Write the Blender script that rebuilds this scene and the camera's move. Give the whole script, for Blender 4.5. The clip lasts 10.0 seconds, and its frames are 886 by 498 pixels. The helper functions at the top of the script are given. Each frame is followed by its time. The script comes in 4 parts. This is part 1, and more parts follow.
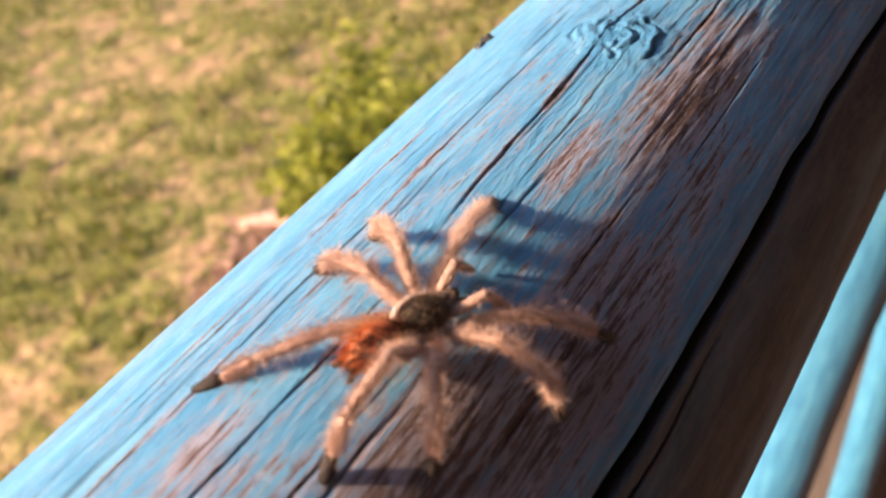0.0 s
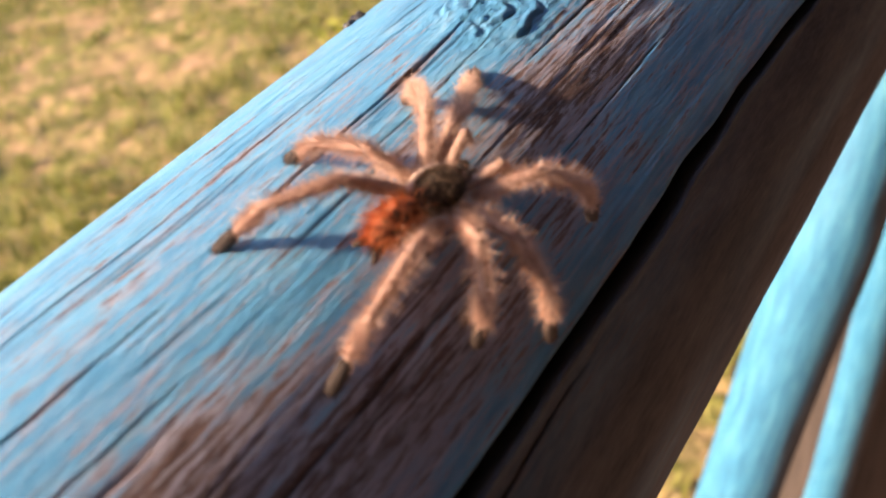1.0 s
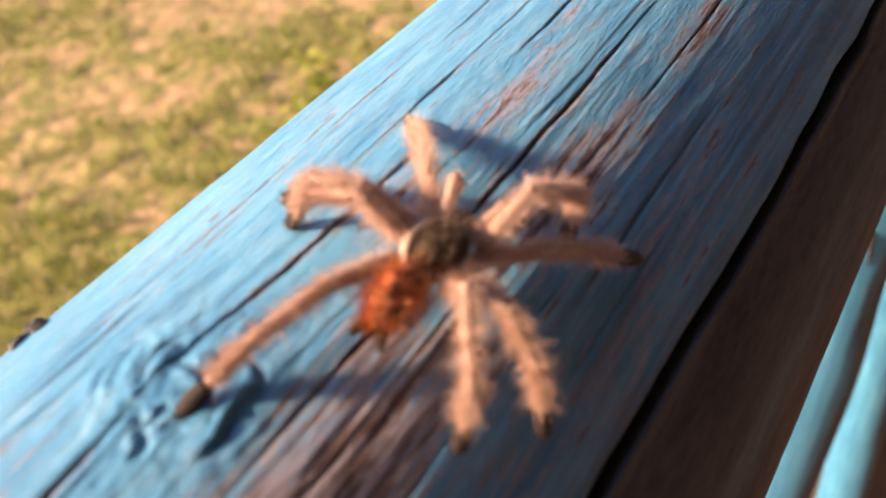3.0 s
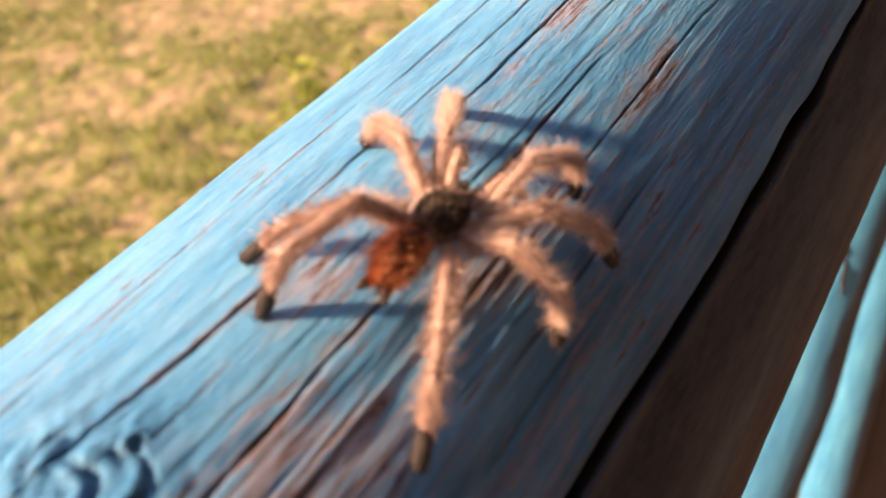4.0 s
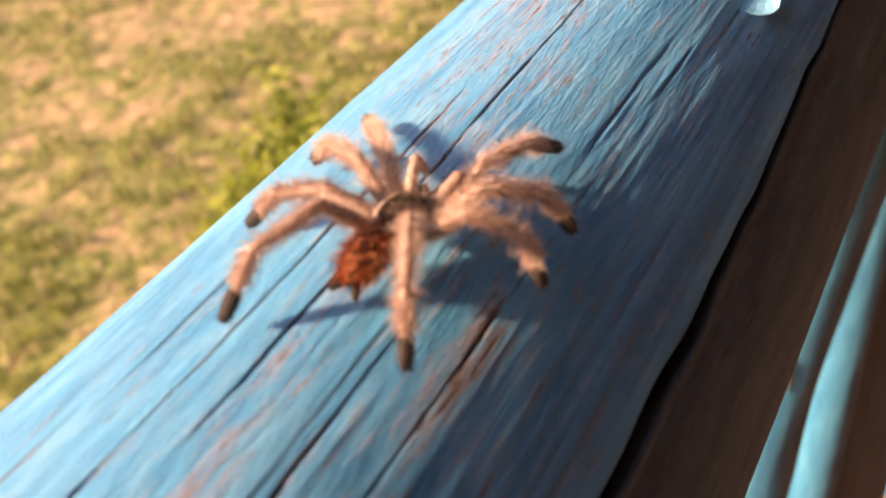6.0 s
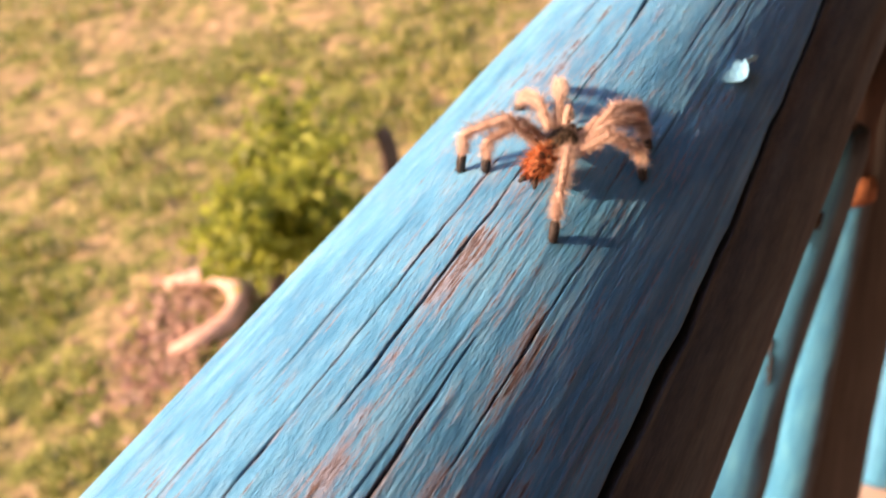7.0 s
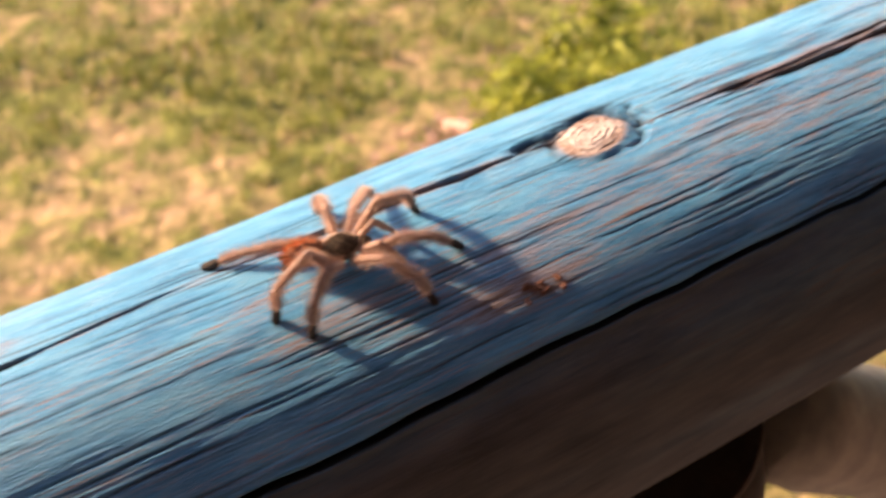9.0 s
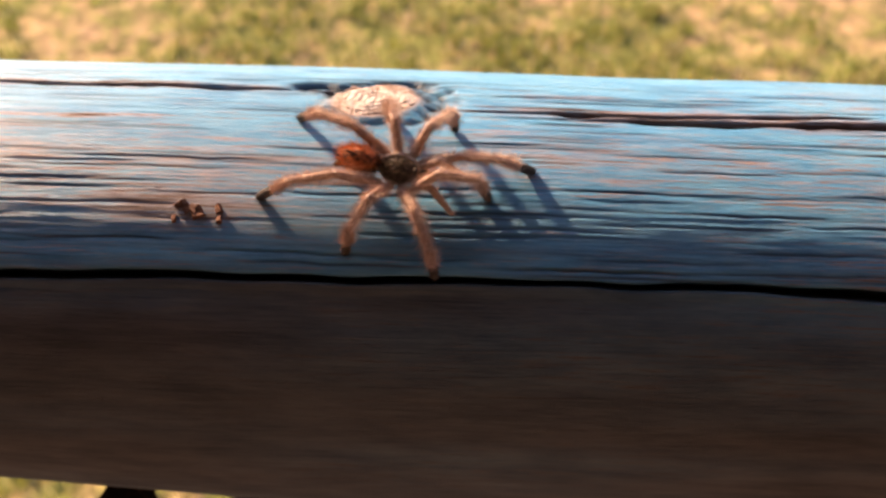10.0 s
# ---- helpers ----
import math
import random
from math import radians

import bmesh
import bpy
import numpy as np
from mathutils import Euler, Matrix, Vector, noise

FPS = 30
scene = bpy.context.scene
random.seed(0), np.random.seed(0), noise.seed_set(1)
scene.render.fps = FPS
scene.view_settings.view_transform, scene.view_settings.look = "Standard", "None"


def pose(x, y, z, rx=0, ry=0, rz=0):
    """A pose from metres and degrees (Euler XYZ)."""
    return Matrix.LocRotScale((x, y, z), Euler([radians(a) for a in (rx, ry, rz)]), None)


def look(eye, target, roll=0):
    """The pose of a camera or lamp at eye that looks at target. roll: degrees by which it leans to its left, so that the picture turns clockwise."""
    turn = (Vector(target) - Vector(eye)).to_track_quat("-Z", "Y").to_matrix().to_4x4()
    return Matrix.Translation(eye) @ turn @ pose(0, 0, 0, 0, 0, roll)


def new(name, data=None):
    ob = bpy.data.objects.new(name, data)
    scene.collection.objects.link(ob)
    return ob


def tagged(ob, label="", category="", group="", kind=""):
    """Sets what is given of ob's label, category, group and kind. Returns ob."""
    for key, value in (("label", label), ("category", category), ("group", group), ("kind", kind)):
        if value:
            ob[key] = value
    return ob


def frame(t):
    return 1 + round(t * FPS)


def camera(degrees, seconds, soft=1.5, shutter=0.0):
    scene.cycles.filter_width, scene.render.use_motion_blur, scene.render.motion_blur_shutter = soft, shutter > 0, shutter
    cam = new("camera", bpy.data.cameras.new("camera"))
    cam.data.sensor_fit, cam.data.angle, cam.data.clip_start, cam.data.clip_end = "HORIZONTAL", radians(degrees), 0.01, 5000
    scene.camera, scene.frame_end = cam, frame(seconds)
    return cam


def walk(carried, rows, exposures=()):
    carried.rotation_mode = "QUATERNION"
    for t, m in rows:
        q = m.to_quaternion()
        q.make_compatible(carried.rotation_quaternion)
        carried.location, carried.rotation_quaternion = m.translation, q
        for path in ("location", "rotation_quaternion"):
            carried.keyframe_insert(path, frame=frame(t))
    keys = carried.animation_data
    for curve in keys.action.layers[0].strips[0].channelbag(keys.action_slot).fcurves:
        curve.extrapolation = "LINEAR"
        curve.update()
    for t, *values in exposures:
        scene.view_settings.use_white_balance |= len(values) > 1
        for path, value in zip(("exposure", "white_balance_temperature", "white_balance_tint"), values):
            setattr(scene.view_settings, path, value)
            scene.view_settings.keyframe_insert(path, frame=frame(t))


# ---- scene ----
RAIL_Z = 3.74          # height of the handrail's axis above the lawn
RAIL_R = 0.065         # its radius

# ---- camera and its walk ----
cam = camera(53.55, 10.0, soft=2.0, shutter=0.15)
cam.data.dof.use_dof = True
cam.data.dof.focus_distance = 0.190
cam.data.dof.aperture_fstop = 16.0
walk(cam, [
    (0, pose(0.1037, 0.4409, RAIL_Z + 0.1656, 50.88, 12.48, 34.44)),
    (0.5, pose(0.1159, 0.4503, RAIL_Z + 0.1508, 50.53, 12.36, 34.30)),
    (1, pose(0.1110, 0.4766, RAIL_Z + 0.1416, 50.85, 11.85, 34.20)),
    (1.5, pose(0.1046, 0.5286, RAIL_Z + 0.1407, 51.62, 11.64, 34.10)),
    (2, pose(0.0998, 0.5595, RAIL_Z + 0.1362, 51.90, 12.28, 33.79)),
    (3.5, pose(0.0909, 0.5844, RAIL_Z + 0.1373, 52.08, 12.08, 32.85)),
    (4, pose(0.0950, 0.5948, RAIL_Z + 0.1385, 52.40, 11.47, 32.91)),
    (4.5, pose(0.0986, 0.6174, RAIL_Z + 0.1353, 52.78, 11.62, 32.40)),
    (5, pose(0.0941, 0.6405, RAIL_Z + 0.1439, 52.43, 13.50, 30.86)),
    (5.5, pose(0.0884, 0.6569, RAIL_Z + 0.1417, 53.30, 12.43, 30.95)),
    (5.7, pose(0.0901, 0.6652, RAIL_Z + 0.1441, 52.12, 11.83, 31.32)),
    (6.8, pose(0.1008, 0.6526, RAIL_Z + 0.1644, 52.22, 12.76, 30.08)),
    (7, pose(0.1068, 0.6291, RAIL_Z + 0.1856, 52.06, 12.10, 30.05)),
    (7.2, pose(0.1298, 0.6291, RAIL_Z + 0.2115, 51.96, 12.29, 29.36)),
    (7.5, pose(0.1646, 0.6270, RAIL_Z + 0.2460, 53.13, 11.71, 30.14)),
    (7.6, pose(0.1728, 0.6347, RAIL_Z + 0.2565, 51.93, 11.22, 31.33)),
    (7.8, pose(0.1812, 0.6805, RAIL_Z + 0.2494, 51.38, 10.87, 32.69)),
    (8, pose(0.1951, 0.7631, RAIL_Z + 0.2567, 52.62, 11.05, 34.37)),
    (8.2, pose(0.1992, 0.8559, RAIL_Z + 0.2705, 52.24, 9.46, 37.15)),
    (8.3, pose(0.2081, 0.8926, RAIL_Z + 0.2600, 52.20, 8.67, 39.73)),
    (8.5, pose(0.1985, 0.9277, RAIL_Z + 0.2328, 50.12, 8.18, 43.85)),
    (8.8, pose(0.1840, 0.9591, RAIL_Z + 0.2173, 52.15, 7.77, 53.56)),
    (9, pose(0.1833, 1.0502, RAIL_Z + 0.2234, 48.34, 4.55, 61.24)),
    (9.3, pose(0.1852, 1.1372, RAIL_Z + 0.2211, 48.72, 3.33, 74.17)),
    (9.5, pose(0.1913, 1.1677, RAIL_Z + 0.2138, 47.92, 1.26, 80.82)),
    (9.7, pose(0.1996, 1.1918, RAIL_Z + 0.2068, 48.11, -0.81, 85.38)),
    (10, pose(0.2149, 1.2076, RAIL_Z + 0.1900, 50.34, -1.46, 90.85)),
], exposures=[(0, 1.22, 8050, 27), (1, 1.28, 8050, 27), (2, 1.28, 8350, 28), (3.5, 1.31, 8750, 30), (5.5, 1.33, 9000, 30), (7.2, 1.30, 8500, 29), (7.5, 1.07, 7900, 25), (8, 1.04, 8150, 24), (8.5, 1.04, 8250, 26), (9, 1.25, 8600, 26), (10, 1.32, 8900, 28)])

# ---- world, sun, exposure ----
SUN_ELEV, SUN_SIDE = 31.0, 44.0       # degrees above the horizon; turned from -x towards -y
se, sa = radians(SUN_ELEV), radians(SUN_SIDE)
to_sun = Vector((-math.cos(se) * math.cos(sa), -math.cos(se) * math.sin(sa), math.sin(se)))
world = bpy.data.worlds.new("sky")
scene.world = world
world.use_nodes = True
wn = world.node_tree.nodes
sky = wn.new("ShaderNodeTexSky")
sky.sky_type = "NISHITA"
sky.sun_disc = False
sky.sun_elevation = se
sky.sun_rotation = math.atan2(to_sun.x, to_sun.y)
world.node_tree.links.new(sky.outputs[0], wn["Background"].inputs["Color"])
wn["Background"].inputs["Strength"].default_value = 0.15
sun = new("sun", bpy.data.lights.new("sun", "SUN"))
sun.data.energy, sun.data.angle, sun.data.color = 5.0, radians(2.2), (1.0, 0.78, 0.56)
sun.matrix_world = look((-8, -4, 9), Vector((-8, -4, 9)) - to_sun)


# ---- materials ----
def mat(name, rough=0.6, metal=0.0, spec=0.5):
    m = bpy.data.materials.new(name)
    m.use_nodes = True
    b = m.node_tree.nodes["Principled BSDF"]
    b.inputs["Roughness"].default_value, b.inputs["Metallic"].default_value = rough, metal
    b.inputs["Specular IOR Level"].default_value = spec
    return m, m.node_tree, b


def node(tree, kind, **inputs):
    n = tree.nodes.new(kind)
    for key, value in inputs.items():
        n.inputs[key.replace("_", " ")].default_value = value
    return n


def coords(tree, scale, rot=(0, 0, 0)):
    tc = tree.nodes.new("ShaderNodeTexCoord")
    mp = tree.nodes.new("ShaderNodeMapping")
    mp.inputs["Scale"].default_value = scale
    mp.inputs["Rotation"].default_value = rot
    tree.links.new(tc.outputs["Object"], mp.inputs["Vector"])
    return mp.outputs["Vector"]


def noise_of(tree, vec, scale, detail=4.0, rough=0.6):
    n = node(tree, "ShaderNodeTexNoise", Scale=scale, Detail=detail, Roughness=rough)
    tree.links.new(vec, n.inputs["Vector"])
    return n.outputs["Fac"]


def ramp(tree, fac, *stops):
    r = tree.nodes.new("ShaderNodeValToRGB")
    while len(r.color_ramp.elements) < len(stops):
        r.color_ramp.elements.new(0.5)
    for e, (pos, col) in zip(r.color_ramp.elements, stops):
        e.position, e.color = pos, (*col, 1) if len(col) == 3 else col
    tree.links.new(fac, r.inputs["Fac"])
    return r.outputs["Color"]


def mixed(tree, fac, a, b, kind="MIX"):
    n = tree.nodes.new("ShaderNodeMix")
    n.data_type, n.blend_type = "RGBA", kind
    for sock, v in ((n.inputs[0], fac), (n.inputs[6], a), (n.inputs[7], b)):
        if isinstance(v, (int, float)):
            sock.default_value = v
        elif isinstance(v, tuple):
            sock.default_value = (*v, 1)
        else:
            tree.links.new(v, sock)
    return n.outputs[2]


def calc(tree, op, a, b=0.0, c=0.0):
    n = tree.nodes.new("ShaderNodeMath")
    n.operation = op
    for sock, v in zip(n.inputs, (a, b, c)):
        if isinstance(v, (int, float)):
            sock.default_value = v
        else:
            tree.links.new(v, sock)
    return n.outputs[0]


def bumped(tree, bsdf, height, dist, strength=1.0):
    n = node(tree, "ShaderNodeBump", Strength=strength, Distance=dist)
    tree.links.new(height, n.inputs["Height"])
    tree.links.new(n.outputs["Normal"], bsdf.inputs["Normal"])


def attribute(tree, name):
    n = tree.nodes.new("ShaderNodeAttribute")
    n.attribute_name = name
    return n.outputs["Fac"]


def painted_log_material(name, axis, wear_base=0.0, tone=1.0):
    """Weathered blue paint on wood; axis: the object's axis (1: y, 2: z) along which the log and its grain run."""
    m, t, b = mat(name, 0.42, spec=0.45)

    def grain(across, along, detail=4, rough=0.6, slant=0.0):
        scale = [across] * 3
        scale[axis] = along
        return noise_of(t, coords(t, tuple(scale), (slant, 0, slant)), 1.0, detail, rough)

    far = attribute(t, "grainy")                     # 0: short pored grain, 1: long combed grain
    fine = mixed(t, far, grain(1500, 250, 4, 0.6, 0.03), grain(1900, 46, 5, 0.65))
    chip = mixed(t, far, grain(700, 85, 6, 0.72, 0.02), grain(1150, 62, 6, 0.7))
    hair = grain(1900, 42, 3, 0.6, 0.02)
    wide = grain(170, 30, 4, 0.6)
    spot = grain(300, 90, 6, 0.7)
    area = ramp(t, grain(70, 14, 4, 0.6), (0.42, (0.05, 0.05, 0.05)), (0.62, (1, 1, 1)))
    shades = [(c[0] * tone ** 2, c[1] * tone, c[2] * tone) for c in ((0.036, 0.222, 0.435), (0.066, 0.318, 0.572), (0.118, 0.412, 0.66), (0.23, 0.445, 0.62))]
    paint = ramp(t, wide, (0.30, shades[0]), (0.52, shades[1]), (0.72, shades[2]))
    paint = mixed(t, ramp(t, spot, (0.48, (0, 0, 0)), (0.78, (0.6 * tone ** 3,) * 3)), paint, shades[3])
    # rubbed, chalky film with a pink cast where the paint has worn thin
    wear = calc(t, "ADD", attribute(t, "wear"), wear_base)
    rub = calc(t, "MULTIPLY_ADD", wear, 1.1, calc(t, "MULTIPLY_ADD", chip, 0.9, calc(t, "MULTIPLY", hair, 0.5)))
    paint = mixed(t, ramp(t, rub, (0.82, (0, 0, 0)), (1.12, (0.65, 0.65, 0.65))), paint, (0.45, 0.335, 0.335))
    lines = calc(t, "MULTIPLY", ramp(t, hair, (0.60, (0, 0, 0)), (0.70, (0.55, 0.55, 0.55))), area)
    paint = mixed(t, calc(t, "MULTIPLY", lines, calc(t, "MULTIPLY_ADD", far, 0.45, 0.55)), paint, (0.045, 0.065, 0.095))
    wood = ramp(t, fine, (0.30, (0.030, 0.021, 0.021)), (0.52, (0.098, 0.066, 0.064)), (0.75, (0.25, 0.185, 0.175)))
    wood = mixed(t, calc(t, "MULTIPLY", far, 0.4), wood, ramp(t, chip, (0.35, (0.14, 0.085, 0.08)), (0.65, (0.46, 0.34, 0.32))))
    streak = calc(t, "MULTIPLY_ADD", fine, 0.8, calc(t, "MULTIPLY_ADD", chip, 1.1, calc(t, "MULTIPLY_ADD", hair, 0.8, calc(t, "MULTIPLY", wide, 0.4))))
    level = calc(t, "ADD", calc(t, "SUBTRACT", streak, 1.80), wear)
    bare = ramp(t, level, (0.0, (0, 0, 0)), (0.18, (1, 1, 1)))
    col = mixed(t, bare, paint, wood)
    # flank tone: dark bare wood with shade put into its colour
    shade_tone = ramp(t, calc(t, "MULTIPLY_ADD", wide, 0.6, calc(t, "MULTIPLY", fine, 0.4)), (0.35, (0.062, 0.067, 0.077)), (0.6, (0.120, 0.126, 0.140)), (0.75, (0.165, 0.182, 0.205)))
    col = mixed(t, attribute(t, "flank"), col, shade_tone)
    col = mixed(t, attribute(t, "knot"), col, ramp(t, noise_of(t, coords(t, (900, 500, 900)), 1.0, 4), (0.35, (0.25, 0.15, 0.12)), (0.65, (0.55, 0.44, 0.39))))
    col = mixed(t, attribute(t, "crack"), col, (0.014, 0.008, 0.007))
    t.links.new(col, b.inputs["Base Color"])
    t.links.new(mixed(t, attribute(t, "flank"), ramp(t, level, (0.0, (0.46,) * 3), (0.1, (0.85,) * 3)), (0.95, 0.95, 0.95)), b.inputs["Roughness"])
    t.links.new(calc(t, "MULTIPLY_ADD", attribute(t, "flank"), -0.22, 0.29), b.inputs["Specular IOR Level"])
    height = calc(t, "MULTIPLY_ADD", fine, 0.8, calc(t, "MULTIPLY", bare, -0.45))
    height = calc(t, "MULTIPLY_ADD", chip, 0.9, calc(t, "MULTIPLY_ADD", lines, -0.9, height))
    bumped(t, b, height, 0.0010, 0.6)
    return m


def plain_noise_material(name, scale, stops, rough=0.7, bump=0.002, detail=5, bump_scale=3.0, spec=0.4):
    m, t, b = mat(name, rough, spec=spec)
    f = noise_of(t, coords(t, scale), 1.0, detail)
    t.links.new(ramp(t, f, *stops), b.inputs["Base Color"])
    bumped(t, b, noise_of(t, coords(t, tuple(v * bump_scale for v in scale)), 1.0, 4), bump)
    return m


def striated_material(name, scale, turn, stops):
    """Bare wood with close slanting lines."""
    m, t, b = mat(name, 0.8, spec=0.3)
    line = noise_of(t, coords(t, scale, (0, 0, turn)), 1.0, 3, 0.55)
    t.links.new(ramp(t, line, *stops), b.inputs["Base Color"])
    bumped(t, b, line, 0.0008)
    return m


def island_material(name, stops, rough=0.6, translucent=0.0):
    m, t, b = mat(name, rough, spec=0.3)
    g = t.nodes.new("ShaderNodeNewGeometry")
    t.links.new(ramp(t, g.outputs["Random Per Island"], *stops), b.inputs["Base Color"])
    if translucent:
        tr = t.nodes.new("ShaderNodeBsdfTranslucent")
        t.links.new(ramp(t, g.outputs["Random Per Island"], *stops), tr.inputs["Color"])
        mx = t.nodes.new("ShaderNodeMixShader")
        mx.inputs[0].default_value = translucent
        t.links.new(b.outputs[0], mx.inputs[1])
        t.links.new(tr.outputs[0], mx.inputs[2])
        t.links.new(mx.outputs[0], t.nodes["Material Output"].inputs["Surface"])
    return m


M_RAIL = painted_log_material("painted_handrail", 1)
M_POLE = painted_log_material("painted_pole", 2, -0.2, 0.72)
M_POST = plain_noise_material("weathered_post", (120, 120, 8), ((0.3, (0.038, 0.032, 0.030)), (0.7, (0.085, 0.070, 0.065))), 0.85, 0.003)
M_CUT = plain_noise_material("dark_cut_end", (60, 60, 60), ((0.3, (0.02, 0.014, 0.012)), (0.7, (0.05, 0.032, 0.028))), 0.9, 0.002)
M_TENON = plain_noise_material("raw_tenon_wood", (160, 160, 40), ((0.3, (0.028, 0.015, 0.012)), (0.7, (0.085, 0.040, 0.028))), 0.85, 0.003)
M_BRACE = plain_noise_material("grey_blue_brace", (60, 60, 60), ((0.3, (0.20, 0.215, 0.22)), (0.7, (0.36, 0.365, 0.355))), 0.7, 0.001)
M_ORANGE = plain_noise_material("fresh_wood_end", (140, 140, 140), ((0.3, (0.20, 0.06, 0.025)), (0.7, (0.40, 0.15, 0.07))), 0.8, 0.002)
M_DECK = plain_noise_material("pink_cement", (9, 9, 9), ((0.3, (0.29, 0.215, 0.185)), (0.7, (0.45, 0.35, 0.31))), 0.85, 0.002)
M_WALL = plain_noise_material("dark_unseen_wall", (6, 6, 6), ((0.3, (0.07, 0.05, 0.04)), (0.7, (0.12, 0.085, 0.07))), 0.85, 0.004)
M_KNOT = striated_material("bare_knot_wood", (260, 1000, 260), 0.55, ((0.34, (0.27, 0.20, 0.185)), (0.47, (0.44, 0.385, 0.375)), (0.70, (0.62, 0.57, 0.565))))
M_STUB = plain_noise_material("grey_dead_twig", (900, 900, 900), ((0.35, (0.018, 0.020, 0.024)), (0.55, (0.06, 0.07, 0.085)), (0.75, (0.22, 0.25, 0.27))), 0.7, 0.0005)
M_FLAKE = plain_noise_material("loose_paint", (300, 300, 300), ((0.3, (0.09, 0.33, 0.52)), (0.7, (0.19, 0.46, 0.66))), 0.45, 0.0003)
M_CHIP = plain_noise_material("chipped_white", (300, 300, 300), ((0.3, (0.30, 0.42, 0.48)), (0.55, (0.55, 0.56, 0.54)), (0.75, (0.72, 0.70, 0.66))), 0.6, 0.0002)
M_RED = plain_noise_material("reddish_chip", (900, 900, 900), ((0.3, (0.10, 0.04, 0.028)), (0.7, (0.24, 0.11, 0.075))), 0.8, 0.0003)
M_BARK = plain_noise_material("shrub_bark", (14, 14, 6), ((0.3, (0.07, 0.045, 0.04)), (0.7, (0.17, 0.12, 0.10))), 0.9, 0.01)
M_DRIFT = plain_noise_material("pale_fallen_wood", (9, 9, 9), ((0.3, (0.40, 0.235, 0.20)), (0.7, (0.60, 0.40, 0.34))), 0.85, 0.01)
M_DRIFT_LEAF = island_material("drifted_leaf", ((0.0, (0.20, 0.10, 0.075)), (0.5, (0.34, 0.20, 0.155)), (1.0, (0.48, 0.32, 0.26))), 0.8)
M_LEAF = island_material("shrub_leaf", ((0.0, (0.14, 0.175, 0.035)), (0.5, (0.28, 0.325, 0.06)), (1.0, (0.42, 0.45, 0.09))), 0.5, 0.5)
M_GRASS = island_material("grass_blade", ((0.0, (0.10, 0.13, 0.025)), (0.5, (0.26, 0.285, 0.075)), (0.75, (0.43, 0.39, 0.17)), (1.0, (0.52, 0.42, 0.26))), 0.6, 0.3)
M_LITTER = island_material("dry_leaf", ((0.0, (0.26, 0.15, 0.08)), (0.5, (0.36, 0.24, 0.14)), (1.0, (0.46, 0.33, 0.21))), 0.8)


def ground_material():
    m, t, b = mat("patchy_lawn", 0.95, spec=0.15)
    mid = noise_of(t, coords(t, (3.2, 3.2, 3.2)), 1.0, 5, 0.7)
    fine = noise_of(t, coords(t, (22, 22, 22)), 1.0, 5, 0.7)
    mask = calc(t, "MULTIPLY_ADD", attribute(t, "lush"), 0.05, calc(t, "MULTIPLY_ADD", mid, 0.55, 0.215))
    green = ramp(t, fine, (0.3, (0.088, 0.108, 0.028)), (0.7, (0.24, 0.25, 0.08)))
    dry = ramp(t, fine, (0.3, (0.30, 0.195, 0.11)), (0.7, (0.49, 0.345, 0.22)))
    col = mixed(t, ramp(t, mask, (0.395, (0, 0, 0)), (0.52, (1, 1, 1))), dry, green)
    clump = noise_of(t, coords(t, (5.5, 5.5, 5.5)), 1.0, 4, 0.65)
    col = mixed(t, 1.0, col, ramp(t, clump, (0.38, (0.56, 0.60, 0.52)), (0.52, (1.0, 1.0, 1.0)), (0.66, (1.35, 1.30, 1.30))), "MULTIPLY")
    t.links.new(col, b.inputs["Base Color"])
    bumped(t, b, calc(t, "MULTIPLY_ADD", clump, 0.5, mid), 0.14)
    return m


M_GROUND = ground_material()


# ---- mesh helpers ----
def mesh_of(name, verts, faces, material, smooth=True):
    me = bpy.data.meshes.new(name)
    me.from_pydata([tuple(v) for v in verts], [], faces)
    me.materials.append(material)
    if smooth:
        me.polygons.foreach_set("use_smooth", [True] * len(me.polygons))
    me.update()
    return me


def part(name, me, parent, label="", m=None):
    ob = new(name, me)
    ob.parent = parent
    if m is not None:
        ob.matrix_basis = m
    if label:
        ob["label"] = label
    return ob


NOISE_TABLES = {}


def noise_table(seed):
    if seed not in NOISE_TABLES:
        NOISE_TABLES[seed] = np.random.default_rng(seed).uniform(-1, 1, (256, 256))
    return NOISE_TABLES[seed]


def value_noise(u, v, seed):
    """Smooth random field on arrays u, v, from -1 to 1."""
    table = noise_table(seed)
    iu, iv = np.floor(u).astype(int), np.floor(v).astype(int)
    fu, fv = u - iu, v - iv
    fu, fv = fu * fu * (3 - 2 * fu), fv * fv * (3 - 2 * fv)
    a, b = table[iu % 256, iv % 256], table[(iu + 1) % 256, iv % 256]
    c, d = table[iu % 256, (iv + 1) % 256], table[(iu + 1) % 256, (iv + 1) % 256]
    return (a * (1 - fu) + b * fu) * (1 - fv) + (c * (1 - fu) + d * fu) * fv


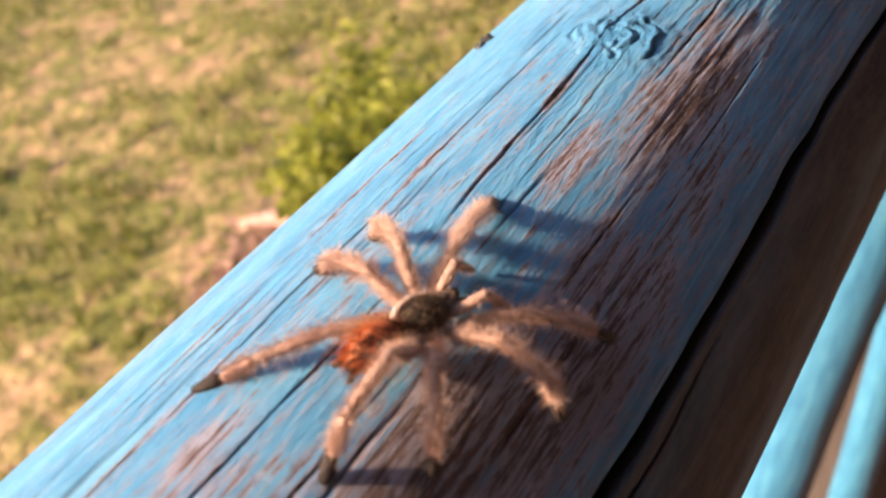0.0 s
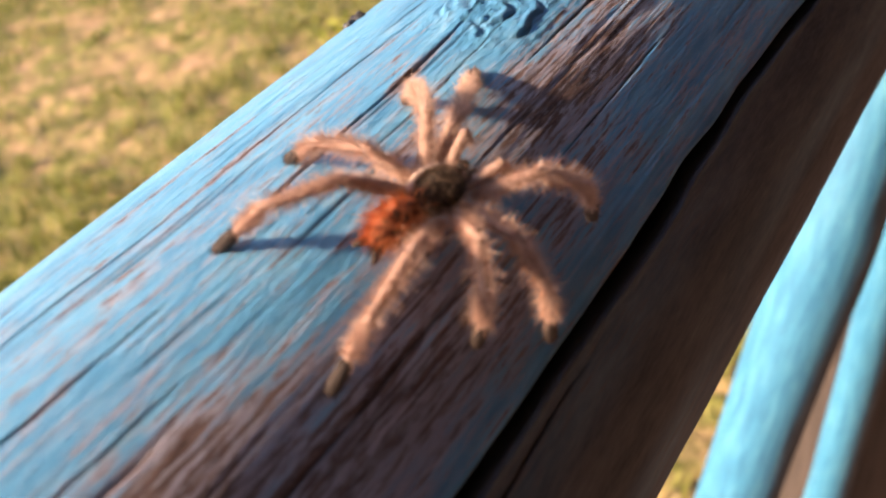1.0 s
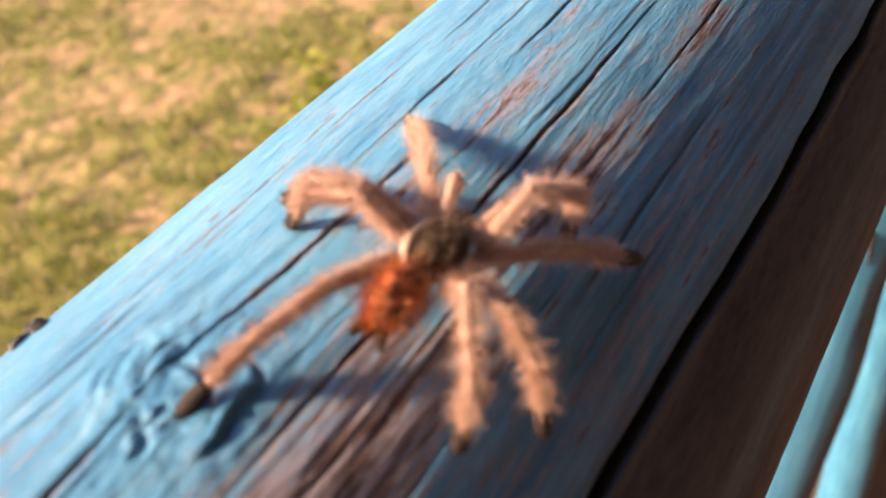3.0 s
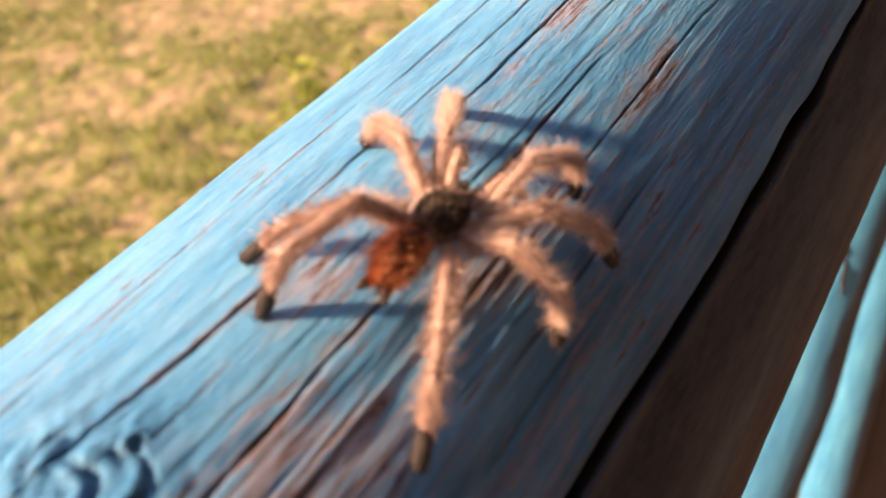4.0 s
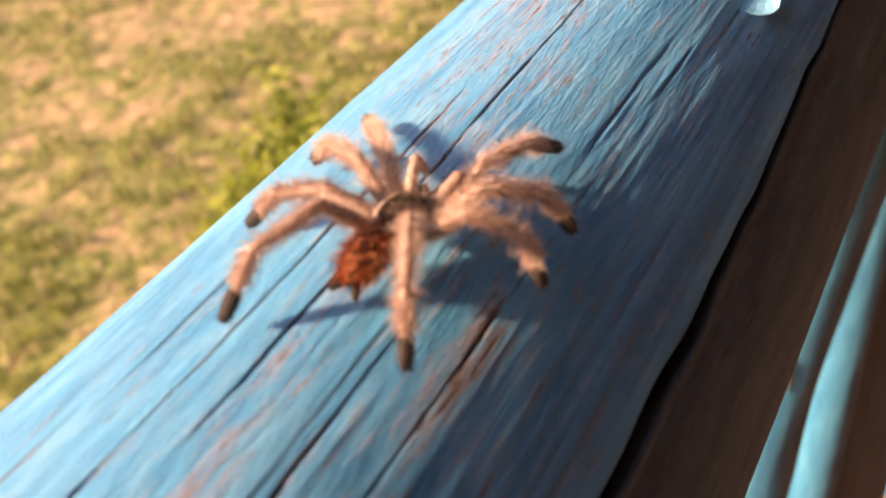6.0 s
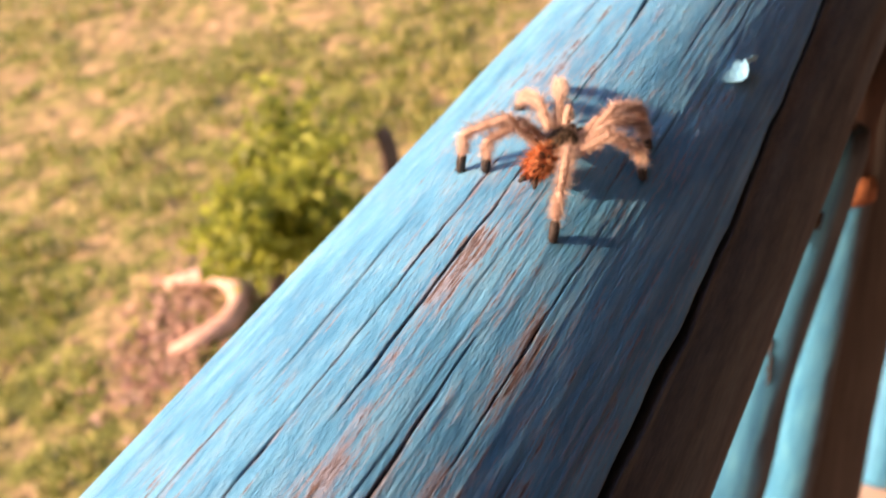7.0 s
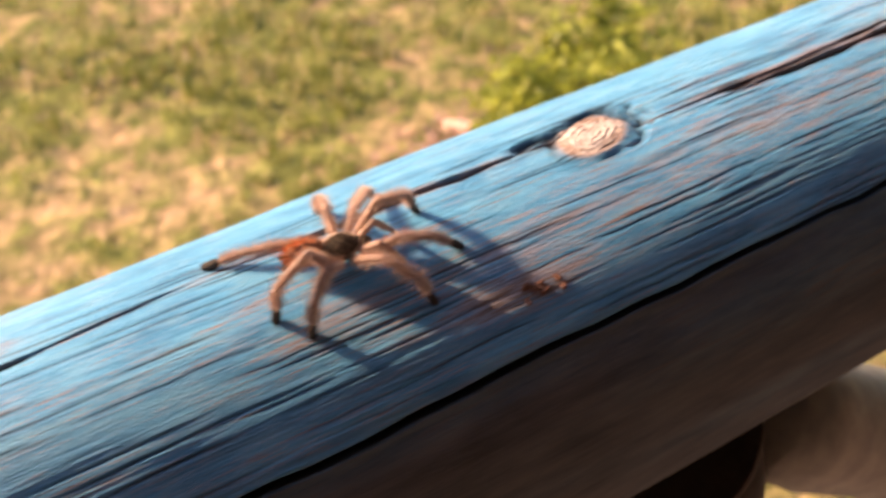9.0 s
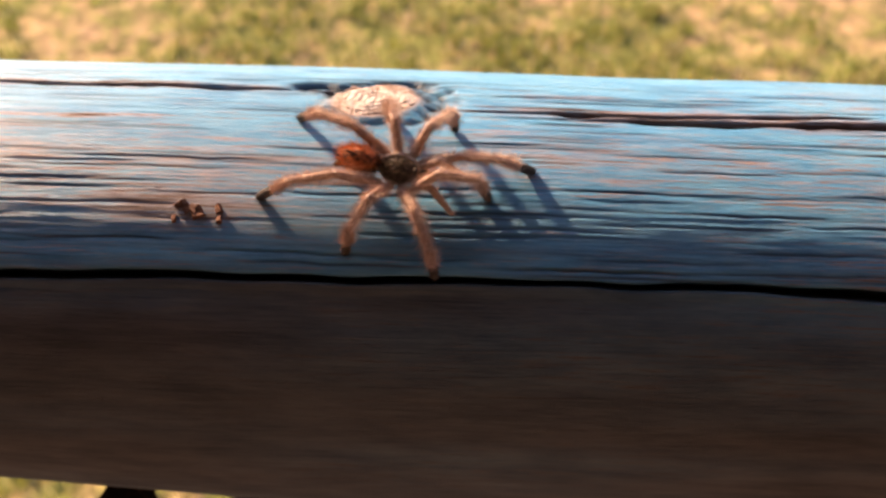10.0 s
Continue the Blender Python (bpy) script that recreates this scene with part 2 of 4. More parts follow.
def tube(points, radii, seg=14, closed=True, wobble=0.0, seed=0):
    """Verts and faces of a round bar along points."""
    rng = random.Random(seed)
    pts = [Vector(q) for q in points]
    verts, faces = [], []
    ref = None
    for i, q in enumerate(pts):
        d = (pts[min(i + 1, len(pts) - 1)] - pts[max(i - 1, 0)]).normalized()
        if ref is None:
            ref = d.orthogonal().normalized()
        ref = (ref - d * ref.dot(d)).normalized()
        side = d.cross(ref)
        for k in range(seg):
            a = 2 * math.pi * k / seg
            r = radii[i] * (1 + wobble * rng.uniform(-1, 1))
            verts.append(q + (ref * math.cos(a) + side * math.sin(a)) * r)
    for i in range(len(pts) - 1):
        for k in range(seg):
            j = (k + 1) % seg
            faces.append((i * seg + k, i * seg + j, (i + 1) * seg + j, (i + 1) * seg + k))
    if closed:
        faces.append(tuple(range(seg - 1, -1, -1)))
        faces.append(tuple((len(pts) - 1) * seg + k for k in range(seg)))
    return verts, faces


# ---- ground ----
# greener and drier patches of the lawn: place, radius, how green (below 0: bare)
GREEN_PATCHES = (
    (-7.7, 6.9, 0.55, 1.3), (-6.9, 7.5, 0.45, 0.9), (-6.8, 3.2, 0.75, 1.0), (-6.1, 3.0, 0.6, 0.9), (-5.4, 2.5, 0.45, 0.9), (-4.6, 2.0, 0.4, 0.9), (-6.3, 4.6, 0.7, 0.7), (-7.2, 4.8, 0.5, 0.6),
    (-8.0, 3.3, 0.6, 0.8), (-7.5, 1.8, 0.9, 0.9), (-7.2, 3.6, 0.5, 0.6), (-8.0, 3.4, 0.7, 0.8), (-7.8, -0.6, 0.7, 0.6), (-8.2, 5.2, 0.5, 0.5), (-0.9, 4.1, 0.3, 0.8), (-1.8, 6.7, 0.4, 0.8),
)
BARE_PATCHES = (
    (-10.7, 6.0, 0.9, -1.0), (-10.1, 4.7, 0.7, -0.8), (-8.1, 7.6, 0.4, -0.8), (-9.2, 8.1, 0.8, -0.9), (-8.0, 5.5, 0.5, -0.6), (-8.9, 5.3, 0.5, -0.8), (-5.2, 3.0, 0.4, -1.1), (-4.4, 2.6, 0.35, -1.0),
    (-5.4, 1.6, 0.35, -0.9), (-6.5, 6.8, 0.4, -0.6), (-7.3, 8.5, 0.6, -0.8), (-7.2, 1.2, 0.3, -0.8), (-8.2, 2.3, 0.3, -0.8), (-7.7, -2.5, 0.5, -0.9), (-7.8, 0.3, 0.3, -0.7), (-8.3, 4.1, 0.3, -0.6),
    (-1.2, 5.0, 0.4, -1.0),
)


def green_at(x, y):
    """How green the lawn is on arrays x, y: about -1 (bare earth) to 1 (lush)."""
    g = 0.75 * value_noise(x * 0.75 + 40, y * 0.75 + 40, 11) + 0.6 * value_noise(x * 2.2 + 40, y * 2.2 + 40, 12)
    for px, py, r, k in GREEN_PATCHES + BARE_PATCHES:
        g = g + 0.75 * k * np.exp(-(((x - px) ** 2 + (y - py) ** 2) / r ** 2))
    return g


def build_ground():
    xs = np.r_[np.linspace(-400, -30, 12), np.linspace(-26, -12.2, 36), np.linspace(-12, 1, 105), np.linspace(1.3, 12, 24), np.linspace(20, 300, 8)]
    ys = np.r_[np.linspace(-300, -20, 10), np.linspace(-16, -4.2, 30), np.linspace(-4, 10, 113), np.linspace(10.3, 26, 40), np.linspace(32, 400, 12)]
    gx, gy = np.meshgrid(xs, ys, indexing="ij")
    gz = 0.05 * value_noise(gx * 0.6, gy * 0.6, 3) + 0.03 * value_noise(gx * 2.1, gy * 2.1, 4) - 0.05
    gz = np.where((gx > -27) & (gx < 13) & (gy > -17) & (gy < 27), gz, -0.05)
    verts = np.stack([gx, gy, gz], -1).reshape(-1, 3)
    w = len(ys)
    faces = [(i * w + j, (i + 1) * w + j, (i + 1) * w + j + 1, i * w + j + 1) for i in range(len(xs) - 1) for j in range(w - 1)]
    me = mesh_of("ground", verts, faces, M_GROUND)
    me.attributes.new("lush", "FLOAT", "POINT").data.foreach_set("value", green_at(gx, gy).ravel().astype(np.float32))
    tagged(new("ground", me), "patchy lawn of green grass and dry sandy earth", "lawn", kind="structure")


def build_grass():
    rng = random.Random(5)
    verts, faces = [], []
    for _ in range(8500):
        x, y = rng.uniform(-15, -1.0), rng.uniform(-5, 15)
        g = float(green_at(np.array([x]), np.array([y]))[0])
        if g < rng.uniform(-0.35, 0.45):
            continue
        for _ in range(rng.randint(5, 9)):
            px, py = x + rng.gauss(0, 0.05), y + rng.gauss(0, 0.05)
            a, h, lean = rng.uniform(0, 6.28), rng.uniform(0.05, 0.14), rng.uniform(0.02, 0.09)
            dx, dy = math.cos(a), math.sin(a)
            wdt = rng.uniform(0.006, 0.014)
            k = len(verts)
            verts += [(px - dy * wdt, py + dx * wdt, -0.05), (px + dy * wdt, py - dx * wdt, -0.05),
                      (px + dx * lean * 0.5 + dy * wdt, py + dy * lean * 0.5 - dx * wdt, h * 0.65), (px + dx * lean * 0.5 - dy * wdt, py + dy * lean * 0.5 + dx * wdt, h * 0.65),
                      (px + dx * lean, py + dy * lean, h * 0.9)]
            faces += [(k, k + 1, k + 2, k + 3), (k + 3, k + 2, k + 4)]
    ob = new("grass", mesh_of("grass", verts, faces, M_GRASS, False))
    tagged(ob, "short sunlit green and yellow grass tufts on the lawn", "grass", kind="stuff")


def build_litter():
    rng = random.Random(8)
    verts, faces = [], []
    for _ in range(4200):
        x, y = rng.uniform(-17, -0.5), rng.uniform(-5, 15)
        if float(green_at(np.array([x]), np.array([y]))[0]) > rng.uniform(-0.3, 0.7):
            continue
        a, r = rng.uniform(0, 6.28), rng.uniform(0.025, 0.065)
        z = rng.uniform(-0.02, 0.045)
        k = len(verts)
        for j, rr in enumerate((1, 0.5, 0.9, 0.45)):
            b = a + j * math.pi / 2
            verts.append((x + math.cos(b) * r * rr, y + math.sin(b) * r * rr, z + rng.uniform(-0.012, 0.02)))
        faces.append((k, k + 1, k + 2, k + 3))
    ob = new("leaf_litter", mesh_of("leaf_litter", verts, faces, M_LITTER, False))
    tagged(ob, "scattered dry tan leaves lying on the lawn", "dry leaves", kind="stuff")


def build_leaf_drift():
    rng = random.Random(18)
    verts, faces = [], []
    for _ in range(1500):
        x, y = rng.choice(((-4.75, 3.25), (-4.5, 2.9), (-5.0, 3.7), (-3.3, 3.9), (-3.5, 4.6), (-2.9, 3.3)))
        x, y = x + rng.gauss(0, 0.22), y + rng.gauss(0, 0.24)
        a, r, z = rng.uniform(0, 6.28), rng.uniform(0.02, 0.055), rng.uniform(0.0, 0.06)
        k = len(verts)
        for j, rr in enumerate((1, 0.5, 0.9, 0.45)):
            c = a + j * math.pi / 2
            verts.append((x + math.cos(c) * r * rr, y + math.sin(c) * r * rr, z + rng.uniform(-0.012, 0.02)))
        faces.append((k, k + 1, k + 2, k + 3))
    ob = new("leaf_drift", mesh_of("leaf_drift", verts, faces, M_DRIFT_LEAF, False))
    tagged(ob, "pinkish-brown dead leaves drifted together on the lawn", "dry leaves", kind="stuff")


def build_shrub(x, y, height, spread, lean):
    rng = random.Random(21)
    lean = Vector(lean)
    shrub = new("shrub")
    shrub.location = (x, y, -0.04)
    tagged(shrub, "small leafy yellow-green shrub growing on the lawn", "shrub")
    trunk = [Vector(q) + lean * q[2] for q in ((0, 0, 0), (0.02, 0.01, 0.2), (-0.02, 0.03, 0.42), (0.0, 0.02, height * 0.7))]
    v, f = tube(trunk, [0.085, 0.07, 0.05, 0.02], 10, wobble=0.1)
    part("trunk", mesh_of("trunk", v, f, M_BARK), shrub, "dark bark trunk")
    lv, lf = [], []
    for b in range(18):
        a = b * 2.4 + rng.uniform(-0.3, 0.3)
        z0 = rng.uniform(0.2, 0.62) * height
        reach = spread * rng.uniform(0.5, 1.0)
        tip = Vector((math.cos(a) * reach, math.sin(a) * reach, min(height, z0 + rng.uniform(0.15, 0.5) * height)))
        mid = Vector((tip.x * 0.45, tip.y * 0.45, z0 * 0.6 + tip.z * 0.45))
        root = Vector((0, 0, z0))
        root, mid, tip = (q + lean * q.z for q in (root, mid, tip))
        tv, tf = tube([root, mid, tip], [0.022, 0.014, 0.005], 6)
        part("branch", mesh_of("branch", tv, tf, M_BARK), shrub)
        for _ in range(150):
            s = rng.uniform(0.3, 1.05)
            c = (root.lerp(mid, s * 2) if s < 0.5 else mid.lerp(tip, s * 2 - 1)) + Vector((rng.gauss(0, 0.085), rng.gauss(0, 0.085), rng.gauss(0, 0.07)))
            e = Euler((rng.uniform(-0.9, 0.9), rng.uniform(-0.9, 0.9), rng.uniform(0, 6.28))).to_matrix()
            ln, wd = rng.uniform(0.06, 0.12), rng.uniform(0.028, 0.05)
            k = len(lv)
            lv += [c + e @ Vector(q) for q in ((0, 0, 0), (wd, ln * 0.5, 0.012), (0, ln, -0.01), (-wd, ln * 0.5, 0.012))]
            lf += [(k, k + 1, k + 2), (k, k + 2, k + 3)]
    part("crown", mesh_of("crown", lv, lf, M_LEAF, False), shrub, "bright yellow-green sunlit leaves")


def build_fallen_branch():
    pts = [(-5.18, 3.66, 0.03), (-4.95, 3.78, 0.05), (-4.70, 3.82, 0.06), (-4.48, 3.76, 0.06), (-4.34, 3.62, 0.06), (-4.30, 3.45, 0.05), (-4.40, 3.25, 0.04), (-4.55, 3.08, 0.02)]
    v, f = tube(pts, [0.035, 0.06, 0.072, 0.078, 0.082, 0.078, 0.07, 0.05], 10, wobble=0.12, seed=3)
    tagged(new("fallen_branch", mesh_of("fallen_branch", v, f, M_DRIFT)), "pale bent dry branch lying on the lawn", "branch")


def build_bark_slab():
    verts, faces = [], []
    n, m = 9, 5
    for i in range(n):
        s = i / (n - 1)
        for j in range(m):
            u = j / (m - 1) - 0.5
            w = 0.13 * math.sin(math.pi * min(0.96, 0.12 + s * 0.85)) + 0.02
            for d in (0, 0.03):
                verts.append((-4.06 + u * w + 0.05 * s, 5.12 + 0.10 * math.sin(s * 2.2) + d + 0.5 * u * u, -0.05 + 0.62 * s))
    for i in range(n - 1):
        for j in range(m - 1):
            a = (i * m + j) * 2
            b, c, d = a + 2, a + 2 * m + 2, a + 2 * m
            faces += [(a, b, c, d), (a + 1, d + 1, c + 1, b + 1)]
        for j, o in ((0, 0), (m - 1, 1)):
            a, d = (i * m + j) * 2, ((i + 1) * m + j) * 2
            faces.append((a, d, d + 1, a + 1) if o == 0 else (a + 1, d + 1, d, a))
    tagged(new("bark_slab", mesh_of("bark_slab", verts, faces, M_BARK)), "curved dark slab of bark standing in the grass", "bark")


# ---- the handrail ----
# long drying cracks: angle from the top in degrees at the start and end, start and end along the log, half-width and depth in mm
NEAR_CRACKS = (
    (-5.2, -5.2, 0.338, 0.617, 0.55, 1.6), (7.4, 9.5, 0.378, 0.529, 0.5, 1.4), (8.6, 5.3, 0.532, 0.624, 1.15, 2.6), (4.9, 9.0, 0.606, 0.680, 1.1, 2.4), (18.0647, 20.2059, 0.449, 0.518, 0.45, 1.2), (30.96, 32.0467, 0.534, 0.590, 0.4, 1),
    (21.2765, 21.2765, 0.601, 0.740, 0.6, 1.6), (1.1, 1.1, 0.654, 0.798, 0.6, 1.7), (8.45, 7.82167, 0.696, 0.865, 0.75, 2.2), (29.8733, 29.8733, 0.696, 0.782, 0.45, 1.2), (61, 61, 0.338, 0.565, 0.9, 2),
    (-14.545, -14.545, 0.418, 0.585, 0.3, 0.8), (-11.44, -11.44, 0.606, 0.712, 0.35, 0.9), (13.7824, 13.7824, 0.648, 0.701, 0.35, 0.9), (36.3933, 36.3933, 0.585, 0.691, 0.35, 0.8), (14.8529, 11.6412, 0.534, 0.648, 0.3, 0.7),
)
FAR_CRACKS = (
    (7.87, -5, 0.860, 1.068, 1.7, 3.0), (-5, -4, 1.060, 1.200, 2.4, 3.6), (3.2, 1.2, 1.208, 1.330, 2.3, 3.0), (5.2, 4.1, 1.235, 1.420, 2.5, 3.4), (-3.5, -7, 1.207, 1.262, 1.0, 1.8),
    (3.41667, 4, 0.900, 1.020, 0.4, 1), (11, 9, 1.060, 1.140, 0.3, 0.8), (2, -8, 1.400, 1.900, 1, 2.5), (20, 16, 1.450, 2.000, 0.6, 1.5),
)
# bare patches: angle, place along the log, spread in degrees and metres, strength
NEAR_WORN = (
    (29.9, 0.608, 9, 0.045, 0.38), (19.1, 0.570, 5, 0.02, 0.25), (31.0, 0.494, 11, 0.04, 0.40), (41.8, 0.529, 10, 0.05, 0.36), (33.1, 0.549, 8, 0.03, 0.28), (4.2, 0.478, 4, 0.015, 0.25),
    (41.8, 0.585, 7, 0.03, 0.25), (29.9, 0.680, 6, 0.03, 0.28), (27.7, 0.604, 9, 0.03, 0.35), (12.7, 0.660, 5, 0.012, 0.25), (10.6, 0.749, 4, 0.02, 0.28), (22.3, 0.621, 5, 0.03, 0.25),
    (13.8, 0.691, 5, 0.02, 0.22), (29.9, 0.735, 4, 0.02, 0.25), (11.6, 0.439, 14, 0.05, 0.3),
)
FAR_WORN = (
    (-8.0, 0.985, 7, 0.03, 0.35), (34.0, 1.140, 6, 0.03, 0.32), (23.0, 1.094, 7, 0.03, 0.2), (-14.0, 0.970, 5, 0.02, 0.3), (2.6, 1.270, 3, 0.06, 0.33), (-5.0, 1.110, 2, 0.06, 0.3),
    (4.4, 1.330, 3, 0.07, 0.38), (18.0, 1.240, 12, 0.12, 0.17), (24.0, 1.150, 12, 0.1, 0.18), (14.0, 1.090, 9, 0.05, 0.12),
)
# curled grooves of the painted-over knot: centre and radius in knot radii, start and end of the arc in degrees, half-width and depth
KNOT_GROOVES = (
    (-0.25, 0.02, 0.50, -35, 150, 0.055, 0.7), (-0.15, 0.02, 0.96, 10, 130, 0.055, 0.65), (0.10, -0.12, 0.46, 195, 330, 0.075, 0.9), (0.0, -0.10, 0.98, 215, 310, 0.06, 0.6),
    (0.75, 0.22, 0.20, 40, 190, 0.08, 0.9), (-0.50, 0.06, 0.16, 0, 250, 0.06, 0.6), (-0.95, 0.10, 0.22, -20, 130, 0.06, 0.6),
)
LOW_CRACK = 56.5       # the wide crack along the log's shaded flank


def build_handrail():
    ang = np.r_[np.arange(-62, -36, 0.6), np.arange(-36, 62, 0.24), np.arange(62, 130, 1.2), np.arange(130, 298, 6.0)]
    ys = np.r_[np.linspace(-1.6, 0.40, 42)[:-1], np.arange(0.40, 0.600, 0.0021), np.arange(0.600, 0.634, 0.0006), np.arange(0.634, 1.42, 0.0021), np.linspace(1.42, 3.9, 90)]
    A, Y = np.meshgrid(ang, ys, indexing="ij")
    s = A / 180 * math.pi * RAIL_R
    r = RAIL_R + 0.0012 * value_noise(Y * 6, A / 40 + 9, 1) + 0.0003 * value_noise(Y * 22, A / 14 + 9, 2)
    rough = np.clip(0.45 + 0.9 * value_noise(Y * 11, A / 7 + 60, 40), 0.05, 1.2)
    r += rough * (0.00010 * value_noise(Y * 45, s * 900 + 300, 3) + 0.00005 * value_noise(Y * 120, s * 2400 + 300, 4) + 0.00012 * value_noise(Y * 70, s * 420 + 90, 41))
    r += 0.0065 * np.clip((Y - 1.0) / 0.15, 0, 1) * np.exp(-(((A - 128) / 26) ** 2))
    fall = np.clip((A - 16) / 34, 0, 1)
    r += (0.0008 * np.exp(-(((A - 15) / 14) ** 2)) - 0.0013 * fall * fall * (3 - 2 * fall)) * (1 - np.clip((Y - 1.08) / 0.14, 0, 1)) * np.clip((150 - A) / 60, 0, 1)
    crack = np.zeros_like(r)
    frayed = np.zeros_like(r)
    wobble = 0.0003 * value_noise(Y * 38, A * 0 + 3, 5) + 0.00022 * value_noise(Y * 130, A * 0 + 7, 6)
    for n, (a0, a1, y0, y1, w, d) in enumerate(NEAR_CRACKS + FAR_CRACKS):
        f = np.clip((Y - y0) / (y1 - y0), 0, 1)
        mid = (a0 + (a1 - a0) * f) / 180 * math.pi * RAIL_R + wobble * (1 + 0.3 * math.sin(n * 5)) + 0.00025 * value_noise(Y * 60 + n * 17, A * 0 + n, 8)
        taper = np.clip(np.minimum(Y - y0, y1 - Y) / 0.03, 0, 1) ** 0.6 * (0.75 + 0.35 * value_noise(Y * 90 + n * 31, A * 0 + n, 9))
        ragged = 1 + 0.25 * value_noise(Y * 210 + n * 13, A * 0 + n, 19)
        g = np.exp(-(((s - mid) / (w * (0.00044 if w < 1.2 else 0.00060) * ragged * np.maximum(taper, 0.05) + 1e-5)) ** 4)) * (taper > 0)
        r -= g * d * 0.0006 * taper
        crack = np.maximum(crack, g * np.clip(taper * 1.6, 0, 1))
        frayed = np.maximum(frayed, np.exp(-(((s - mid) / (0.0007 + 0.0006 * w)) ** 2)) * np.clip(taper, 0, 1))
    # many short hairline checks, thickest towards the far end
    rng = random.Random(77)
    for n in range(230):
        y0 = rng.uniform(0.42, 1.36) if n < 70 else rng.uniform(0.95, 1.40)
        a0, ln = rng.uniform(-14, 48), rng.uniform(0.018, 0.075)
        w, d = rng.uniform(0.28, 0.42), rng.uniform(0.10, 0.30)
        i0, i1 = np.searchsorted(ang, (a0 - 4, a0 + 4))
        j0, j1 = np.searchsorted(ys, (y0, y0 + ln))
        if j1 - j0 < 3:
            continue
        sub = np.s_[i0:i1, j0:j1]
        f = (Y[sub] - y0) / ln
        taper = np.clip(np.minimum(f, 1 - f) * 4, 0, 1)
        mid = a0 / 180 * math.pi * RAIL_R + 0.7 * wobble[sub] + 0.0002 * value_noise(Y[sub] * 150 + n, A[sub] * 0 + n, 45)
        g = np.exp(-(((s[sub] - mid) / (w * 0.001)) ** 2)) * taper
        r[sub] -= g * d * 0.001
        crack[sub] = np.maximum(crack[sub], g * rng.uniform(0.4, 0.85))
    mid = (LOW_CRACK - 6.5 * np.clip((Y - 0.78) / 0.2, 0, 1)) / 180 * math.pi * RAIL_R + 0.0012 * value_noise(Y * 14, A * 0 + 5, 15) + 0.0005 * value_noise(Y * 70, A * 0 + 5, 16)
    width = (0.0017 - 0.0011 * np.clip((Y - 0.72) / 0.12, 0, 1) + 0.0004 * np.clip((Y - 1.0) / 0.08, 0, 1)) * (1 + 0.35 * value_noise(Y * 25, A * 0 + 2, 17))
    g = np.exp(-(((s - mid) / width) ** 4))
    r -= 0.0065 * g
    r -= 0.0012 * np.clip((s - mid) / 0.004, 0, 1)
    crack = np.maximum(crack, g)
    wear = (0.27 + 0.16 * np.clip((Y - 1.0) / 0.15, 0, 1) + 0.06 * np.clip((Y - 1.2) / 0.05, 0, 1)) * frayed * (1 + 0.6 * value_noise(Y * 40, A / 6 + 80, 36))
    for a, y, da, dy, k in NEAR_WORN + FAR_WORN:
        wear = np.maximum(wear, 1.1 * k * np.exp(-(((A - a) / da) ** 2 + ((Y - y) / dy) ** 2)))
    # below the low crack: bare dark side, deepened by painted-in shade
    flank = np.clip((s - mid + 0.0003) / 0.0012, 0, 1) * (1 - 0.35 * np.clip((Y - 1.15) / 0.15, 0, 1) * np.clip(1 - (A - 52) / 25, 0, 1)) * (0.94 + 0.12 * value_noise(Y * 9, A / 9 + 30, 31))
    # streaky band above the crack, its shade put into the colour
    shade_band = np.clip((A - 30) / 14, 0, 1) * (0.45 + 0.5 * value_noise(Y * 9, s * 500 + 40, 37) + 0.35 * value_noise(Y * 30, s * 1400 + 40, 38))
    flank = np.maximum(flank, np.clip(shade_band * 0.6, 0, 0.4))
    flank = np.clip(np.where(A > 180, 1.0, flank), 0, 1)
    worn_side = np.clip((A - 8) / 14, 0, 1) * np.clip((56 - A) / 12, 0, 1)
    wear = np.maximum(wear, worn_side * (0.045 + 0.01 * np.clip((Y - 0.95) / 0.1, 0, 1) + 0.10 * value_noise(Y * 16, A / 9 + 50, 33)))
    wear = np.maximum(wear, 0.072 + 0.08 * value_noise(Y * 12, A / 12 + 70, 34))
    # the painted-over knot: swollen lobes on both sides of the crack, with curled grooves and pits between them
    u, v = (Y - 0.6165) / 0.0105, (s - 8.0 / 180 * math.pi * RAIL_R) / 0.0105
    q = np.sqrt(u * u + v * v) + 1e-6
    r += 0.0010 * np.exp(-(q ** 4) * 0.8) + np.exp(-(q ** 2) * 0.6) * (0.0005 * value_noise(u * 3.5 + 30, v * 3.5 + 30, 22) + 0.00025 * value_noise(u * 9 + 30, v * 9 + 30, 24))
    bend = 0.10 * value_noise(u * 2.2 + 30, v * 2.2 + 30, 21)
    for cu, cv, radius, t0, t1, wide, deep in KNOT_GROOVES:
        qg = np.sqrt((u - cu) ** 2 + (v - cv) ** 2) + 1e-6
        turn = (np.degrees(np.arctan2(v - cv, u - cu)) - t0) % 360
        arc = np.clip(turn / 22, 0, 1) * np.clip((t1 - t0 - turn) / 22, 0, 1)
        groove = np.exp(-(((qg - radius - bend) / wide) ** 2)) * arc
        r += 0.0005 * np.exp(-(((qg - radius + 2.2 * wide - bend) / (1.3 * wide)) ** 2)) * arc - deep * 0.0008 * groove
        crack = np.maximum(crack, 0.36 * deep * groove)
    wear = wear - 0.25 * np.exp(-(q ** 2) * 0.8)
    # the bare knot with its ring of raised paint
    u, v = (Y - 1.1888) / 0.0130, (s - 0.0006 + 0.12 * (Y - 1.1888)) / 0.0088
    q = np.sqrt(u * u + v * v)
    knot = np.clip((1.08 - q) * 6, 0, 1)
